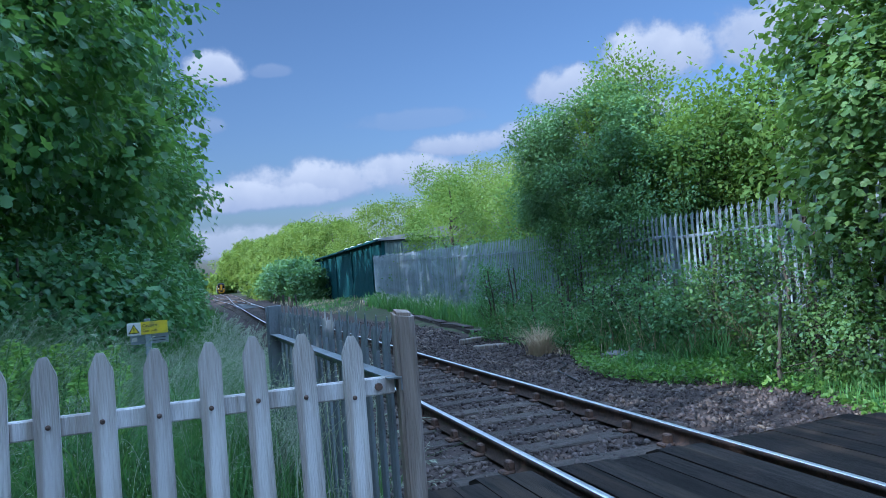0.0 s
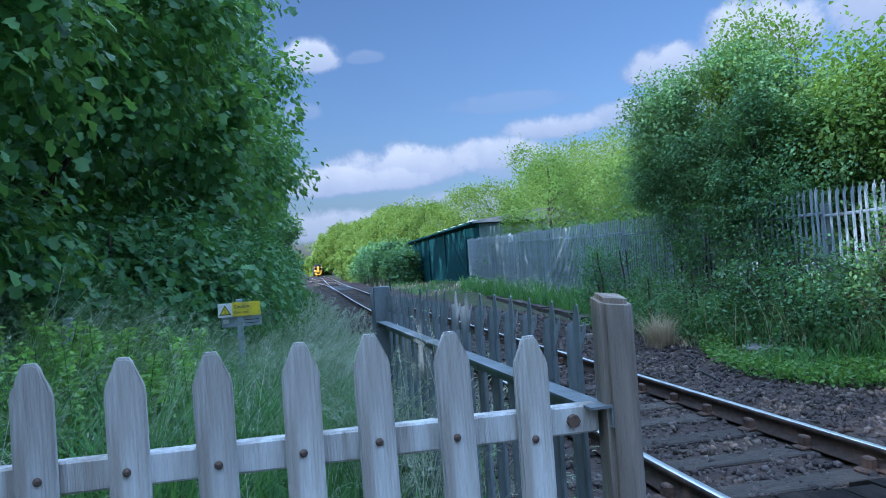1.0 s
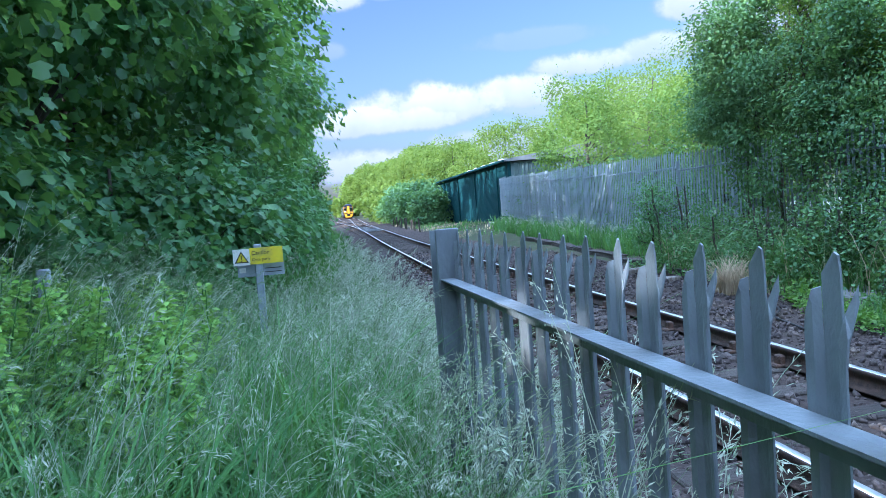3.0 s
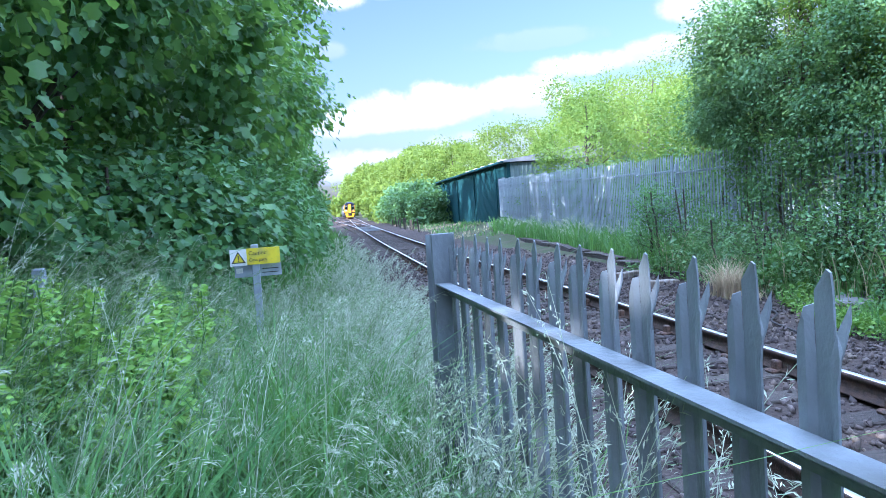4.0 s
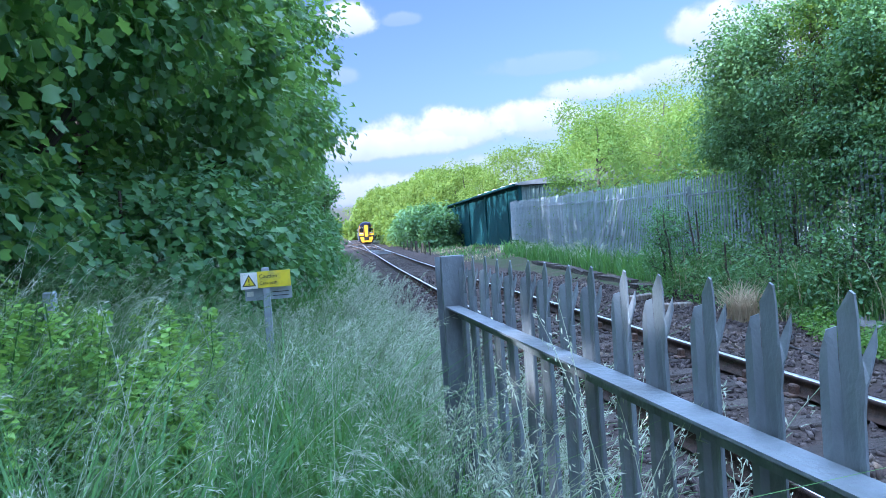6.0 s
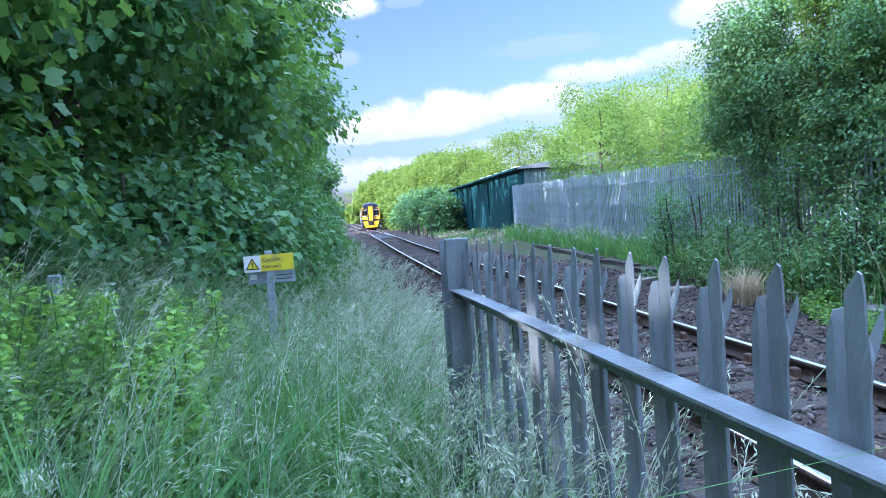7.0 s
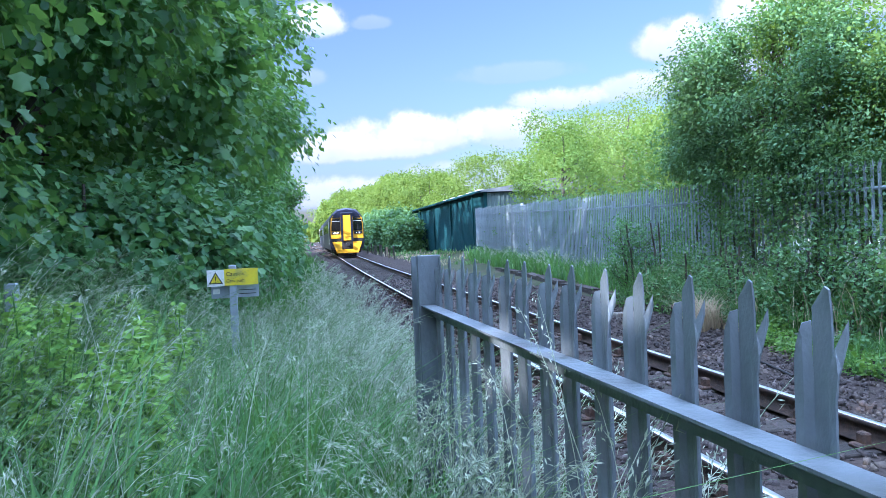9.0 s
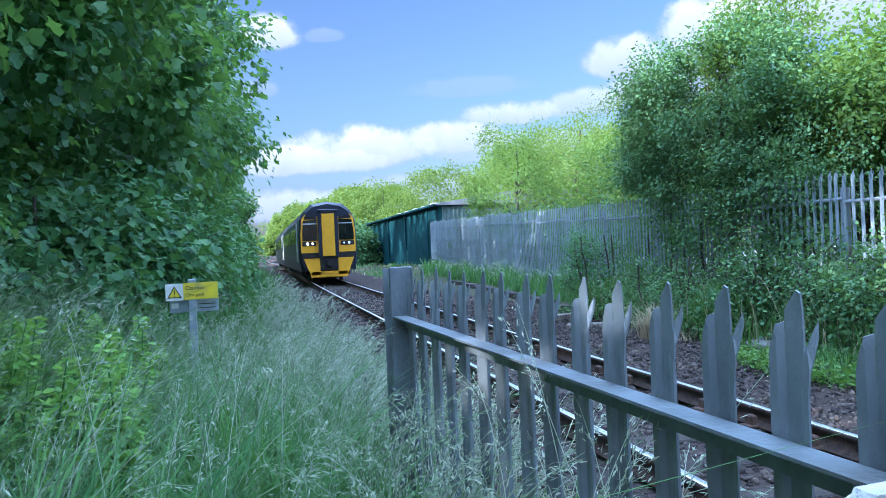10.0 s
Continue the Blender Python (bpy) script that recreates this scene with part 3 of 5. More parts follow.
# ---- fences ----
def make_picket_fence():
    f = thing("picket_fence", pose(0, 3.12, -0.008), "weathered white-painted wooden picket fence beside the footpath", "fence")
    rng = random.Random(2)
    w, t = 0.039, 0.011
    out = [(-w, 0), (w, 0), (w, 1.180), (w * .92, 1.194), (w * .40, 1.240), (w * .28, 1.248), (-w * .28, 1.248), (-w * .40, 1.240), (-w * .92, 1.194), (-w, 1.180)]
    bm = prism_bm(out, -t, t)
    bmesh.ops.bevel(bm, geom=[e for e in bm.edges if abs(e.verts[0].co.y - e.verts[1].co.y) < 1e-6], offset=0.005, segments=2, affect="EDGES")
    me = bm_mesh("picket", bm, PICKET_MAT)
    nail = bmesh.new()
    bmesh.ops.create_uvsphere(nail, u_segments=8, v_segments=5, radius=0.009)
    nail_me = bm_mesh("bolt", nail, BOLT_MAT)
    for i in range(-9, 7):
        x = -0.334 + i * 0.1698 + rng.uniform(-.005, .005)
        if x > 0.75:
            continue
        p = child("picket", me, f, pose(x, 0, (0.036 if x > .6 else 0.071) + rng.uniform(-.006, .006), rng.uniform(-.6, .6), rng.uniform(-1.0, 1.0), rng.uniform(-2, 2)))
        child("bolt", nail_me, p, pose(rng.uniform(-.006, .006), -.012, 1.02))
    for z0, z1 in ((1.056, 1.122), (0.36, 0.43)):
        part("fence_rail", box_bm(-2.1, 0.838, .012, .048, z0, z1, .005), PICKET_MAT, f)
    hb = bmesh.new()
    bmesh.ops.create_cone(hb, cap_ends=True, segments=8, radius1=.016, radius2=.014, depth=.014)
    part("bolt", hb, BOLT_MAT, f, "rusted bolt", pose(0.775, 0.006, 1.088, 90))
    # the end post, planed to a sloping top
    bm = bmesh.new()
    box_bm(0.848, 0.928, -.024, .050, -0.25, 1.372, 0, bm)
    for v in bm.verts:
        if v.co.z > 1:
            v.co.z += -0.012 if v.co.y < 0 else 0.004
            if v.co.x > .9:
                v.co.z -= 0.010
    bmesh.ops.bevel(bm, geom=bm.edges[:], offset=0.012, segments=2, affect="EDGES")
    part("post", bm, POST_MAT, f, "bare brown timber end post with a sloping top")
    part("post", box_bm(-1.2, -1.1, .055, .155, -.25, 1.2, .01), POST_MAT, f)


def pale_mesh(h, w, mat, drop=0.045, splay=0.03, name="pale"):
    """A D-section steel pale whose head is slit into three tongues, the outer two bent away."""
    th = 0.0035
    zs = h - 0.15
    c = w * 0.46
    prof = [(-w, -.003), (-c - .006, 0.0), (-c, .012), (c, .012), (c + .005, 0.0), (w, -.003)]
    bm = bmesh.new()
    rows = [[bm.verts.new((u, v, z)) for u, v in prof] for z in (0, zs)]
    for j in range(5):
        bm.faces.new((rows[0][j], rows[0][j + 1], rows[1][j + 1], rows[1][j]))
    # middle tongue with a slanting tip
    t = rows[1]
    m1 = [bm.verts.new((-c, .012, h - .03)), bm.verts.new((c, .012, h - .03))]
    m2 = [bm.verts.new((c * .45, .011, h)), bm.verts.new((c * .95, .010, h - .004))]
    bm.faces.new((t[2], t[3], m1[1], m1[0]))
    bm.faces.new((m1[0], m1[1], m2[1], m2[0]))
    # the tongue on one side stands close to the middle, like a shoulder
    prev = (t[0], t[1], t[2])
    for dz, inward in ((.05, .06), (.08, .35), (.098, .9)):
        nxt = (bm.verts.new((-w + inward * (w - c - .006), -.003, zs + dz - .010 * (inward > .2))), bm.verts.new((-c - .006, 0.0, zs + dz)), bm.verts.new((-c - .0004, .0116, zs + dz + .004)))
        bm.faces.new((prev[0], prev[1], nxt[1], nxt[0]))
        bm.faces.new((prev[1], prev[2], nxt[2], nxt[1]))
        prev = nxt
    # the other bends away and tapers to a point
    for sx, i, k in ((1, 5, 4),):
        prev = (t[i], t[k])
        for dz, out, y, thin in ((.035, .03 * splay, .10 * splay, 0), (.07, .08 * splay, .42 * splay, .34), (.15 - drop, .15 * splay, 1.15 * splay, .85)):
            o, q = sx * (w + out), sx * (c + .003 + out + thin * (w - c))
            nxt = (bm.verts.new((o, y, zs + dz - .025 * (thin > 0))), bm.verts.new((q, y, zs + dz)))
            bm.faces.new((prev[0], prev[1], nxt[1], nxt[0]))
            prev = nxt
    bmesh.ops.recalc_face_normals(bm, faces=bm.faces)
    bmesh.ops.solidify(bm, geom=bm.faces[:], thickness=th)
    return bm_mesh(name, bm, mat)


def make_near_palisade():
    a, b = Vector((0.655, 5.80, 0)), Vector((0.868, 3.10, 0))
    ang = math.degrees(math.atan2(b.y - a.y, b.x - a.x))
    f = thing("palisade_fence", pose(a.x, a.y, 0, 0, 0, ang), "low galvanised steel palisade fence with splayed triple-pointed pales", "fence")
    length = (b - a).length
    me = pale_mesh(1.357 + 0.15, 0.0365, GALV, 0.042, 0.017)
    rng = random.Random(4)
    x = 0.043
    while x < length - 0.02:
        child("pale", me, f, pose(x, 0.0, -0.15 - .0085 * x + rng.uniform(-.004, .004), 0, rng.uniform(-.5, .5), rng.uniform(-3, 3)))
        x += 0.1537
    for z in (1.125, 0.28):
        ang_out = [(-.056, z), (.0, z), (.0, z - .05), (-.006, z - .05), (-.006, z - .006), (-.056, z - .006)]
        bm = prism_bm([(u - .006, w) for u, w in ang_out], -.02, length, "x")
        for v in bm.verts:
            v.co.z += .029 - .0155 * v.co.x
        part("fence_rail", bm, GALV, f, "angle-iron fence rail")
    # I-section end post
    bm = bmesh.new()
    box_bm(-.115, -.105, -.070, .027, -.3, 1.35, 0, bm)
    box_bm(-.104, -.014, -.026, -.018, -.3, 1.35, 0, bm)
    part("post", bm, GALV, f, "rolled-steel end post")
    # plate face of the post towards the footpath
    part("post_plate", box_bm(-.012, .004, -.070, .027, -.3, 1.356, .003), GALV, f)


def fence_line(y):
    return 8.12 + (np.asarray(y, float) - 15.94) * 0.0772


def make_far_palisade():
    f = thing("palisade_fence", pose(0, 0, 0), "tall grey galvanised palisade fence along the industrial yard", "fence")
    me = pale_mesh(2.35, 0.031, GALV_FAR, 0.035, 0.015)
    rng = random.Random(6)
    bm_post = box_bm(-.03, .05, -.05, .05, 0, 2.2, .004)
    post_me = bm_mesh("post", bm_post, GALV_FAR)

    def top(y):
        return 2.20 + 0.015 * (y - 10) + 0.012 * max(0, y - 18)

    y = 4.5
    while y < 46.6:
        x = float(fence_line(y))
        step = math.floor(y / 2.75)
        z = top(step * 2.75 + 1.4) - 2.35
        child("pale", me, f, pose(x, y, z + rng.uniform(-.01, .01), 0, rng.uniform(-.6, .6), -90 - 4.4 + rng.uniform(-3, 3)))
        y += 0.153
    for s in range(1, 17):
        y0, y1 = s * 2.75, (s + 1) * 2.75
        z = top(y0 + 1.4) - 2.35
        child("post", post_me, f, pose(float(fence_line(y0)) + .05, y0, z - .1))
        for zr in (0.35, 1.95):
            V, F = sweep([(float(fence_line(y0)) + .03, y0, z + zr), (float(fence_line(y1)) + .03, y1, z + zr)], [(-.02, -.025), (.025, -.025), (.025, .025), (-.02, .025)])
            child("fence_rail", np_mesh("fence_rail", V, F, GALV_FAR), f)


# ---- sign ----
def text_mesh(body, size, mat):
    cu = bpy.data.curves.new("text", "FONT")
    cu.body, cu.size, cu.extrude = body, size, 0.0006
    ob = bpy.data.objects.new("text", cu)
    scene.collection.objects.link(ob)
    me = bpy.data.meshes.new_from_object(ob.evaluated_get(bpy.context.evaluated_depsgraph_get()))
    bpy.data.objects.remove(ob)
    me.materials.clear()
    me.materials.append(mat)
    return me


def make_sign():
    s = thing("warning_sign", pose(-0.527, 9.72, 0.1, 0, 0, 3), "yellow and white caution sign on a grey post in long grass", "sign")
    post = box_bm(-.034, .034, .004, .07, -.3, 1.145, .006)
    part("post", post, SIGN_GREY, s, "grey steel post")
    white = part("plate", box_bm(-.222, -.072, -.004, .003, .958, 1.108, .001), SIGN_WHITE, s, "white half of the plate")
    yellow = part("plate", box_bm(-.072, .225, -.004, .003, .962, 1.112, .001), SIGN_YELLOW, s, "yellow half of the plate")
    lower = part("lower_plate", box_bm(-.195, .228, .072, .076, .845, .965, .001), SIGN_GREY, s, "older grey plate below")
    part("label", box_bm(-.18, -.12, .069, .072, .885, .93), SIGN_WHITE, lower)
    for i in range(2):
        part("text_bar", box_bm(.05, .20, .069, .072, .875 + .035 * i, .882 + .035 * i), SIGN_BLACK, lower)

    def tri(cx, cz, r, y0, y1):
        return prism_bm([(cx + r * math.cos(radians(a)), cz + r * math.sin(radians(a))) for a in (90, 210, 330)], y0, y1)
    part("triangle", tri(-.147, 1.018, .072, -.006, -.004), SIGN_BLACK, white, "black warning triangle border")
    part("triangle", tri(-.147, 1.018, .054, -.008, -.006), SIGN_YELLOW, white, "yellow warning triangle")
    bm = prism_bm([(-.153, 1.052), (-.141, 1.052), (-.144, 1.012), (-.150, 1.012)], -.010, -.008)
    box_bm(-.152, -.142, -.010, -.008, .994, 1.004, 0, bm)
    part("exclamation_mark", bm, SIGN_BLACK, white)
    child("lettering", text_mesh("Caution", .050, SIGN_BLACK), yellow, pose(-.055, -.0055, 1.050, 90))
    child("lettering", text_mesh("Cess path", .040, SIGN_BLACK), yellow, pose(-.055, -.0055, .992, 90))
    m = thing("marker_post", pose(-1.75, 8.05, 0.0), "short grey marker post in the long grass", "post")
    part("post", box_bm(-.04, .04, -.03, .03, -.1, 1.24, .01), SIGN_GREY, m)


# ---- yard and its building ----
yard = box_bm(10.2, 60, 2, 49.5, -0.5, 0.30)
tagged(new("yard", bm_mesh("yard", yard, YARD_MAT)), "grey sunlit concrete yard behind the fence", "yard", kind="structure")



def make_warehouse():
    h = thing("warehouse", pose(0, 0, 0), "dark green metal-clad warehouse behind the palisade fence", "building")
    x0, x1, y0, y1 = 11.9, 26, 50.0, 84.0
    z0, ze = 0.0, 4.25
    def sheet(length, depth, back):
        """Plan of a folded sheet: ribs along u, with a flat back."""
        out, u = [], 0.0
        while u + .3 <= length:
            out += [(u, 0.0), (u + .18, 0.0), (u + .21, -depth), (u + .27, -depth)]
            u += .3
        return out + [(length, 0.0), (length, back), (0.0, back)]

    def upright(plan, z0, z1):
        bm = bmesh.new()
        lo, hi = [[bm.verts.new((x, y, z)) for x, y in plan] for z in (z0, z1)]
        n = len(plan)
        for i in range(n):
            bm.faces.new((lo[i], lo[(i + 1) % n], hi[(i + 1) % n], hi[i]))
        bm.faces.new(hi)
        return bm

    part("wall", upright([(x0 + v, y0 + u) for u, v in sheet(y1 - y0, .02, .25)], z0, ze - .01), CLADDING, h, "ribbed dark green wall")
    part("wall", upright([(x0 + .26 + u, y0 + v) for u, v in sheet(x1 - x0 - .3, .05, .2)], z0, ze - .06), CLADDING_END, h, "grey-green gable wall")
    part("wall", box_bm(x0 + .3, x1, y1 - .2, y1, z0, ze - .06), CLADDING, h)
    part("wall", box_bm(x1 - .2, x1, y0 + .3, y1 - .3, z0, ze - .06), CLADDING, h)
    mid = (x0 + x1) / 2
    part("roof", prism_bm([(x0 - .25, ze), (x0 - .25, ze + .12), (mid, ze + 1.1), (x1 + .2, ze + .12), (x1 + .2, ze)], y0 - .3, y1 + .2), ROOF_MAT, h, "shallow grey sheet roof")
    part("gutter", box_bm(x0 - .42, x0 - .26, y0 - .3, y1 + .2, ze - .05, ze + .10, .02), CLADDING, h, "dark green gutter")
    rng = random.Random(1)
    for k in range(5):
        y = y0 + 1 + k * 3.0
        part("rooflight", box_bm(x0 - .1, x0 + .8, y, y + 1.0, ze + .14, ze + .24, .02), TRIM_MAT, h, "pale roof light")
    for k in range(4):
        y = y0 + 3 + k * 8
        part("downpipe", box_bm(x0 - .12, x0 - .03, y, y + .09, z0, ze - .05, .01), CLADDING, h)


# ---- loose and small trackside things ----
def make_trackside():
    s = thing("concrete_slab", pose(7.12, 11.55, -0.16, 2, -3, 18), "grey flat concrete cover slab at the edge of the ballast", "slab")
    part("slab", box_bm(-.42, .42, -.32, .32, -.10, .07, .02), CONCRETE, s)
    for i, (x, y, l, a) in enumerate(((6.4, 17.2, 1.1, 20), (6.1, 15.6, .8, -10))):
        b = thing("old_sleeper", pose(x, y, float(ground_z(x, y)) + .04, 0, 0, a), "pale broken length of timber lying by the track", "timber", "discarded timbers")
        part("timber", box_bm(-l / 2, l / 2, -.09, .09, -.06, .07, .02), POST_MAT, b)
    rng = random.Random(9)
    me = bm_mesh("stake", box_bm(-.05, .05, -.05, .05, -.2, .95, .01), BARK)
    for i in range(11):
        y = 55 + i * 2.2
        x = 6.35 + rng.uniform(-.15, .15)
        st = thing("fence_stake", pose(x, y, float(ground_z(x, y)), rng.uniform(-6, 6), rng.uniform(-6, 6), 0), "old dark wooden stake of a lineside fence", "stake", "lineside stakes")
        child("stake", me, st, Matrix.Diagonal((1, 1, rng.uniform(.75, 1.1), 1)))
    for k in range(12):
        y = 15.8 + k * 1.55
        x = 6.78 + .085 * (y - 15.5) + rng.uniform(-.04, .04)
        tr = thing("cable_trough", pose(x, y, float(ground_z(x, y)) + .02, rng.uniform(-2, 2), rng.uniform(-4, 4), -5 + rng.uniform(-3, 3)), "dark concrete cable trough along the edge of the ballast", "trough", "lineside cable troughs")
        part("trough", box_bm(-.13, .13, -.75, .75, -.10, .06, .015), SLEEPER_MAT, tr)
        part("lid", box_bm(-.14, .14, -.74, .74, .064, .10, .012), SLEEPER_MAT, tr)
    # a black cable over the ballast
    pts = []
    for i in range(24):
        t = i / 23
        x, y = 5.05 + 0.9 * t + 0.05 * math.sin(t * 9), 9.6 + 2.6 * t + 0.25 * math.sin(t * 5)
        pts.append((x, y, float(ground_z(x, y)) + .045))
    V, F = tube(pts, np.full(len(pts), .014), 6)
    tagged(new("cable", np_mesh("cable", V, F, TRAIN_BLACK, True)), "black cable lying across the ballast", "cable")


# ---- grass ----
def low(x, y):
    """The grass is trodden lower towards the sign."""
    return np.where((x < 1.6) & (y < 14), np.clip(1.12 - .105 * (y - 4.6) + .55 * np.clip(-.6 - x, 0, 1.7), .5, 1.3) * np.clip(.70 + .42 * (y - 3.8), .66, 1), 1.0)


def clump(x, y):
    """Uneven growth: tussocks and thin places."""
    a = np.sin(x * 2.9 + y * 1.1 + 1.2) * np.sin(y * 2.3 - x * .8)
    b = np.sin(x * 6.1 - y * 2.7) * np.sin(y * 5.3 + x * 3.1 + .5)
    return np.clip(.86 + .30 * a + .20 * b, .35, 1.25)


def blades(n, xr, yr, hr, seed, mask=None, lean=0.35, wid=0.0045, bias=1.0):
    """Verts and triangles of bending blades."""
    rng = np.random.default_rng(seed)
    x = rng.uniform(*xr, n)
    y = yr[0] + (yr[1] - yr[0]) * rng.uniform(0, 1, n) ** bias
    if mask is not None:
        k = mask(x, y, rng)
        x, y = x[k], y[k]
    n = len(x)
    h = rng.uniform(*hr, n) * low(x, y) * clump(x, y)
    a = rng.uniform(0, 2 * np.pi, n)
    lx, ly = np.cos(a), np.sin(a)
    ln = np.abs(rng.normal(lean, lean * .5, n)) * h
    inside = (y + np.minimum(ly, 0) * ln * 1.25 > np.where(x > -.3, 4.1, 3.4)) | (y > 8) | (x > 1.5)
    x, y, h, lx, ly, ln = (v[inside] for v in (x, y, h, lx, ly, ln))
    n = len(x)
    base = np.stack([x, y, ground_z(x, y) - .02], 1)
    side = np.stack([-ly, lx, np.zeros(n)], 1) * (wid * rng.uniform(.6, 1.4, n))[:, None] * (1 + y * .05)[:, None]
    V = np.zeros((n, 7, 3))
    for i, (f, w) in enumerate(((0, 1), (.4, .9), (.75, .6))):
        c = base + np.stack([lx * ln * f ** 2, ly * ln * f ** 2, h * f * (1 - .12 * f)], 1)
        V[:, 2 * i], V[:, 2 * i + 1] = c - side * w, c + side * w
    V[:, 6] = base + np.stack([lx * ln * 1.25, ly * ln * 1.25, h * .93], 1)
    T = np.array([(0, 1, 3), (0, 3, 2), (2, 3, 5), (2, 5, 4), (4, 5, 6)])
    F = T[None] + (np.arange(n) * 7)[:, None, None]
    return V.reshape(-1, 3), F.reshape(-1, 3)


def seed_heads(n, xr, yr, hr, seed, mask=None, bias=1.0, head=0.16, trodden=1.0):
    """Flowering grass: thin stems that arch over, with one-sided heads of many small spikelets."""
    rng = np.random.default_rng(seed)
    VS, FS, o = [], [], 0
    ts = np.array([0, .3, .55, .72, .84, .93, 1.0])
    for _ in range(n):
        x, y = rng.uniform(*xr), yr[0] + (yr[1] - yr[0]) * rng.uniform() ** bias
        if mask is not None and not mask(np.array([x]), np.array([y]), rng)[0]:
            continue
        h = rng.uniform(*hr) * (1 + trodden * (float(low(x, y)) - 1)) * (.55 + .45 * float(clump(x, y)))
        a = rng.normal(.5, 1.3)
        l = h * rng.uniform(.18, .5)
        nod = rng.uniform(.04, .26)
        z0 = float(ground_z(x, y))
        dx, dy = math.cos(a), math.sin(a)
        P = np.stack([x + dx * l * ts ** 2.4, y + dy * l * ts ** 2.4, z0 + h * (ts - nod * ts ** 5)], 1)
        thick = 0.0009 * (1 + .09 * y)
        v, f = tube(P, thick * np.array([1.3, 1.2, 1.1, 1, .9, .7, .5]), 3)
        f = np.concatenate([f[:, [0, 1, 2]], f[:, [0, 2, 3]]])
        VS.append(v)
        FS.append(f + o)
        o += len(v)
        hl = head * rng.uniform(.7, 1.4)
        m = 34
        s = np.sort(rng.uniform(0, 1, m))
        at = 1 - s * min(.5, hl / h * 1.2)
        c = np.stack([np.interp(at, ts, P[:, i]) for i in range(3)], 1)
        tan = np.stack([np.gradient(np.interp(np.linspace(.5, 1, 12), ts, P[:, i])) for i in range(3)], 1)
        tan = tan[np.clip(((at - .5) * 22).astype(int), 0, 11)]
        tan /= np.linalg.norm(tan, axis=1)[:, None] + 1e-9
        wid = (.05 + .8 * s * (1.15 - s)) * hl * .22
        c = c + rng.normal(0, 1, (m, 3)) * wid[:, None] * np.array([1, 1, .35]) + np.array([dx * .5, dy * .5, -.5]) * wid[:, None]
        d = tan + rng.normal(0, .3, (m, 3)) + np.array([0, 0, -.25])
        v, f = leaf_cloud(c, d / np.linalg.norm(d, axis=1)[:, None], rng.uniform(.014, .027, m) * (1 + .07 * max(0, y - 4)), SPIKE, rng, 0.15, 0.15)
        VS.append(v)
        FS.append(f + o)
        o += len(v)
    return np.concatenate(VS), np.concatenate(FS)


def stuff(name, arrays, mat, label, category):
    return tagged(new(name, np_mesh(name, *arrays, mat)), label, category, kind="stuff")


def left_mask(x, y, rng):
    return (x < 0.75 - 0.0 * y) & (x > -6) & ((y > 3.3) | (x < -5)) & ~((np.abs(x + .5) < .02) & (np.abs(y - 9.7) < .1))


def near_fence_mask(x, y, rng):
    return np.abs(x - (0.72 - (y - 4.5) * .07)) < .30


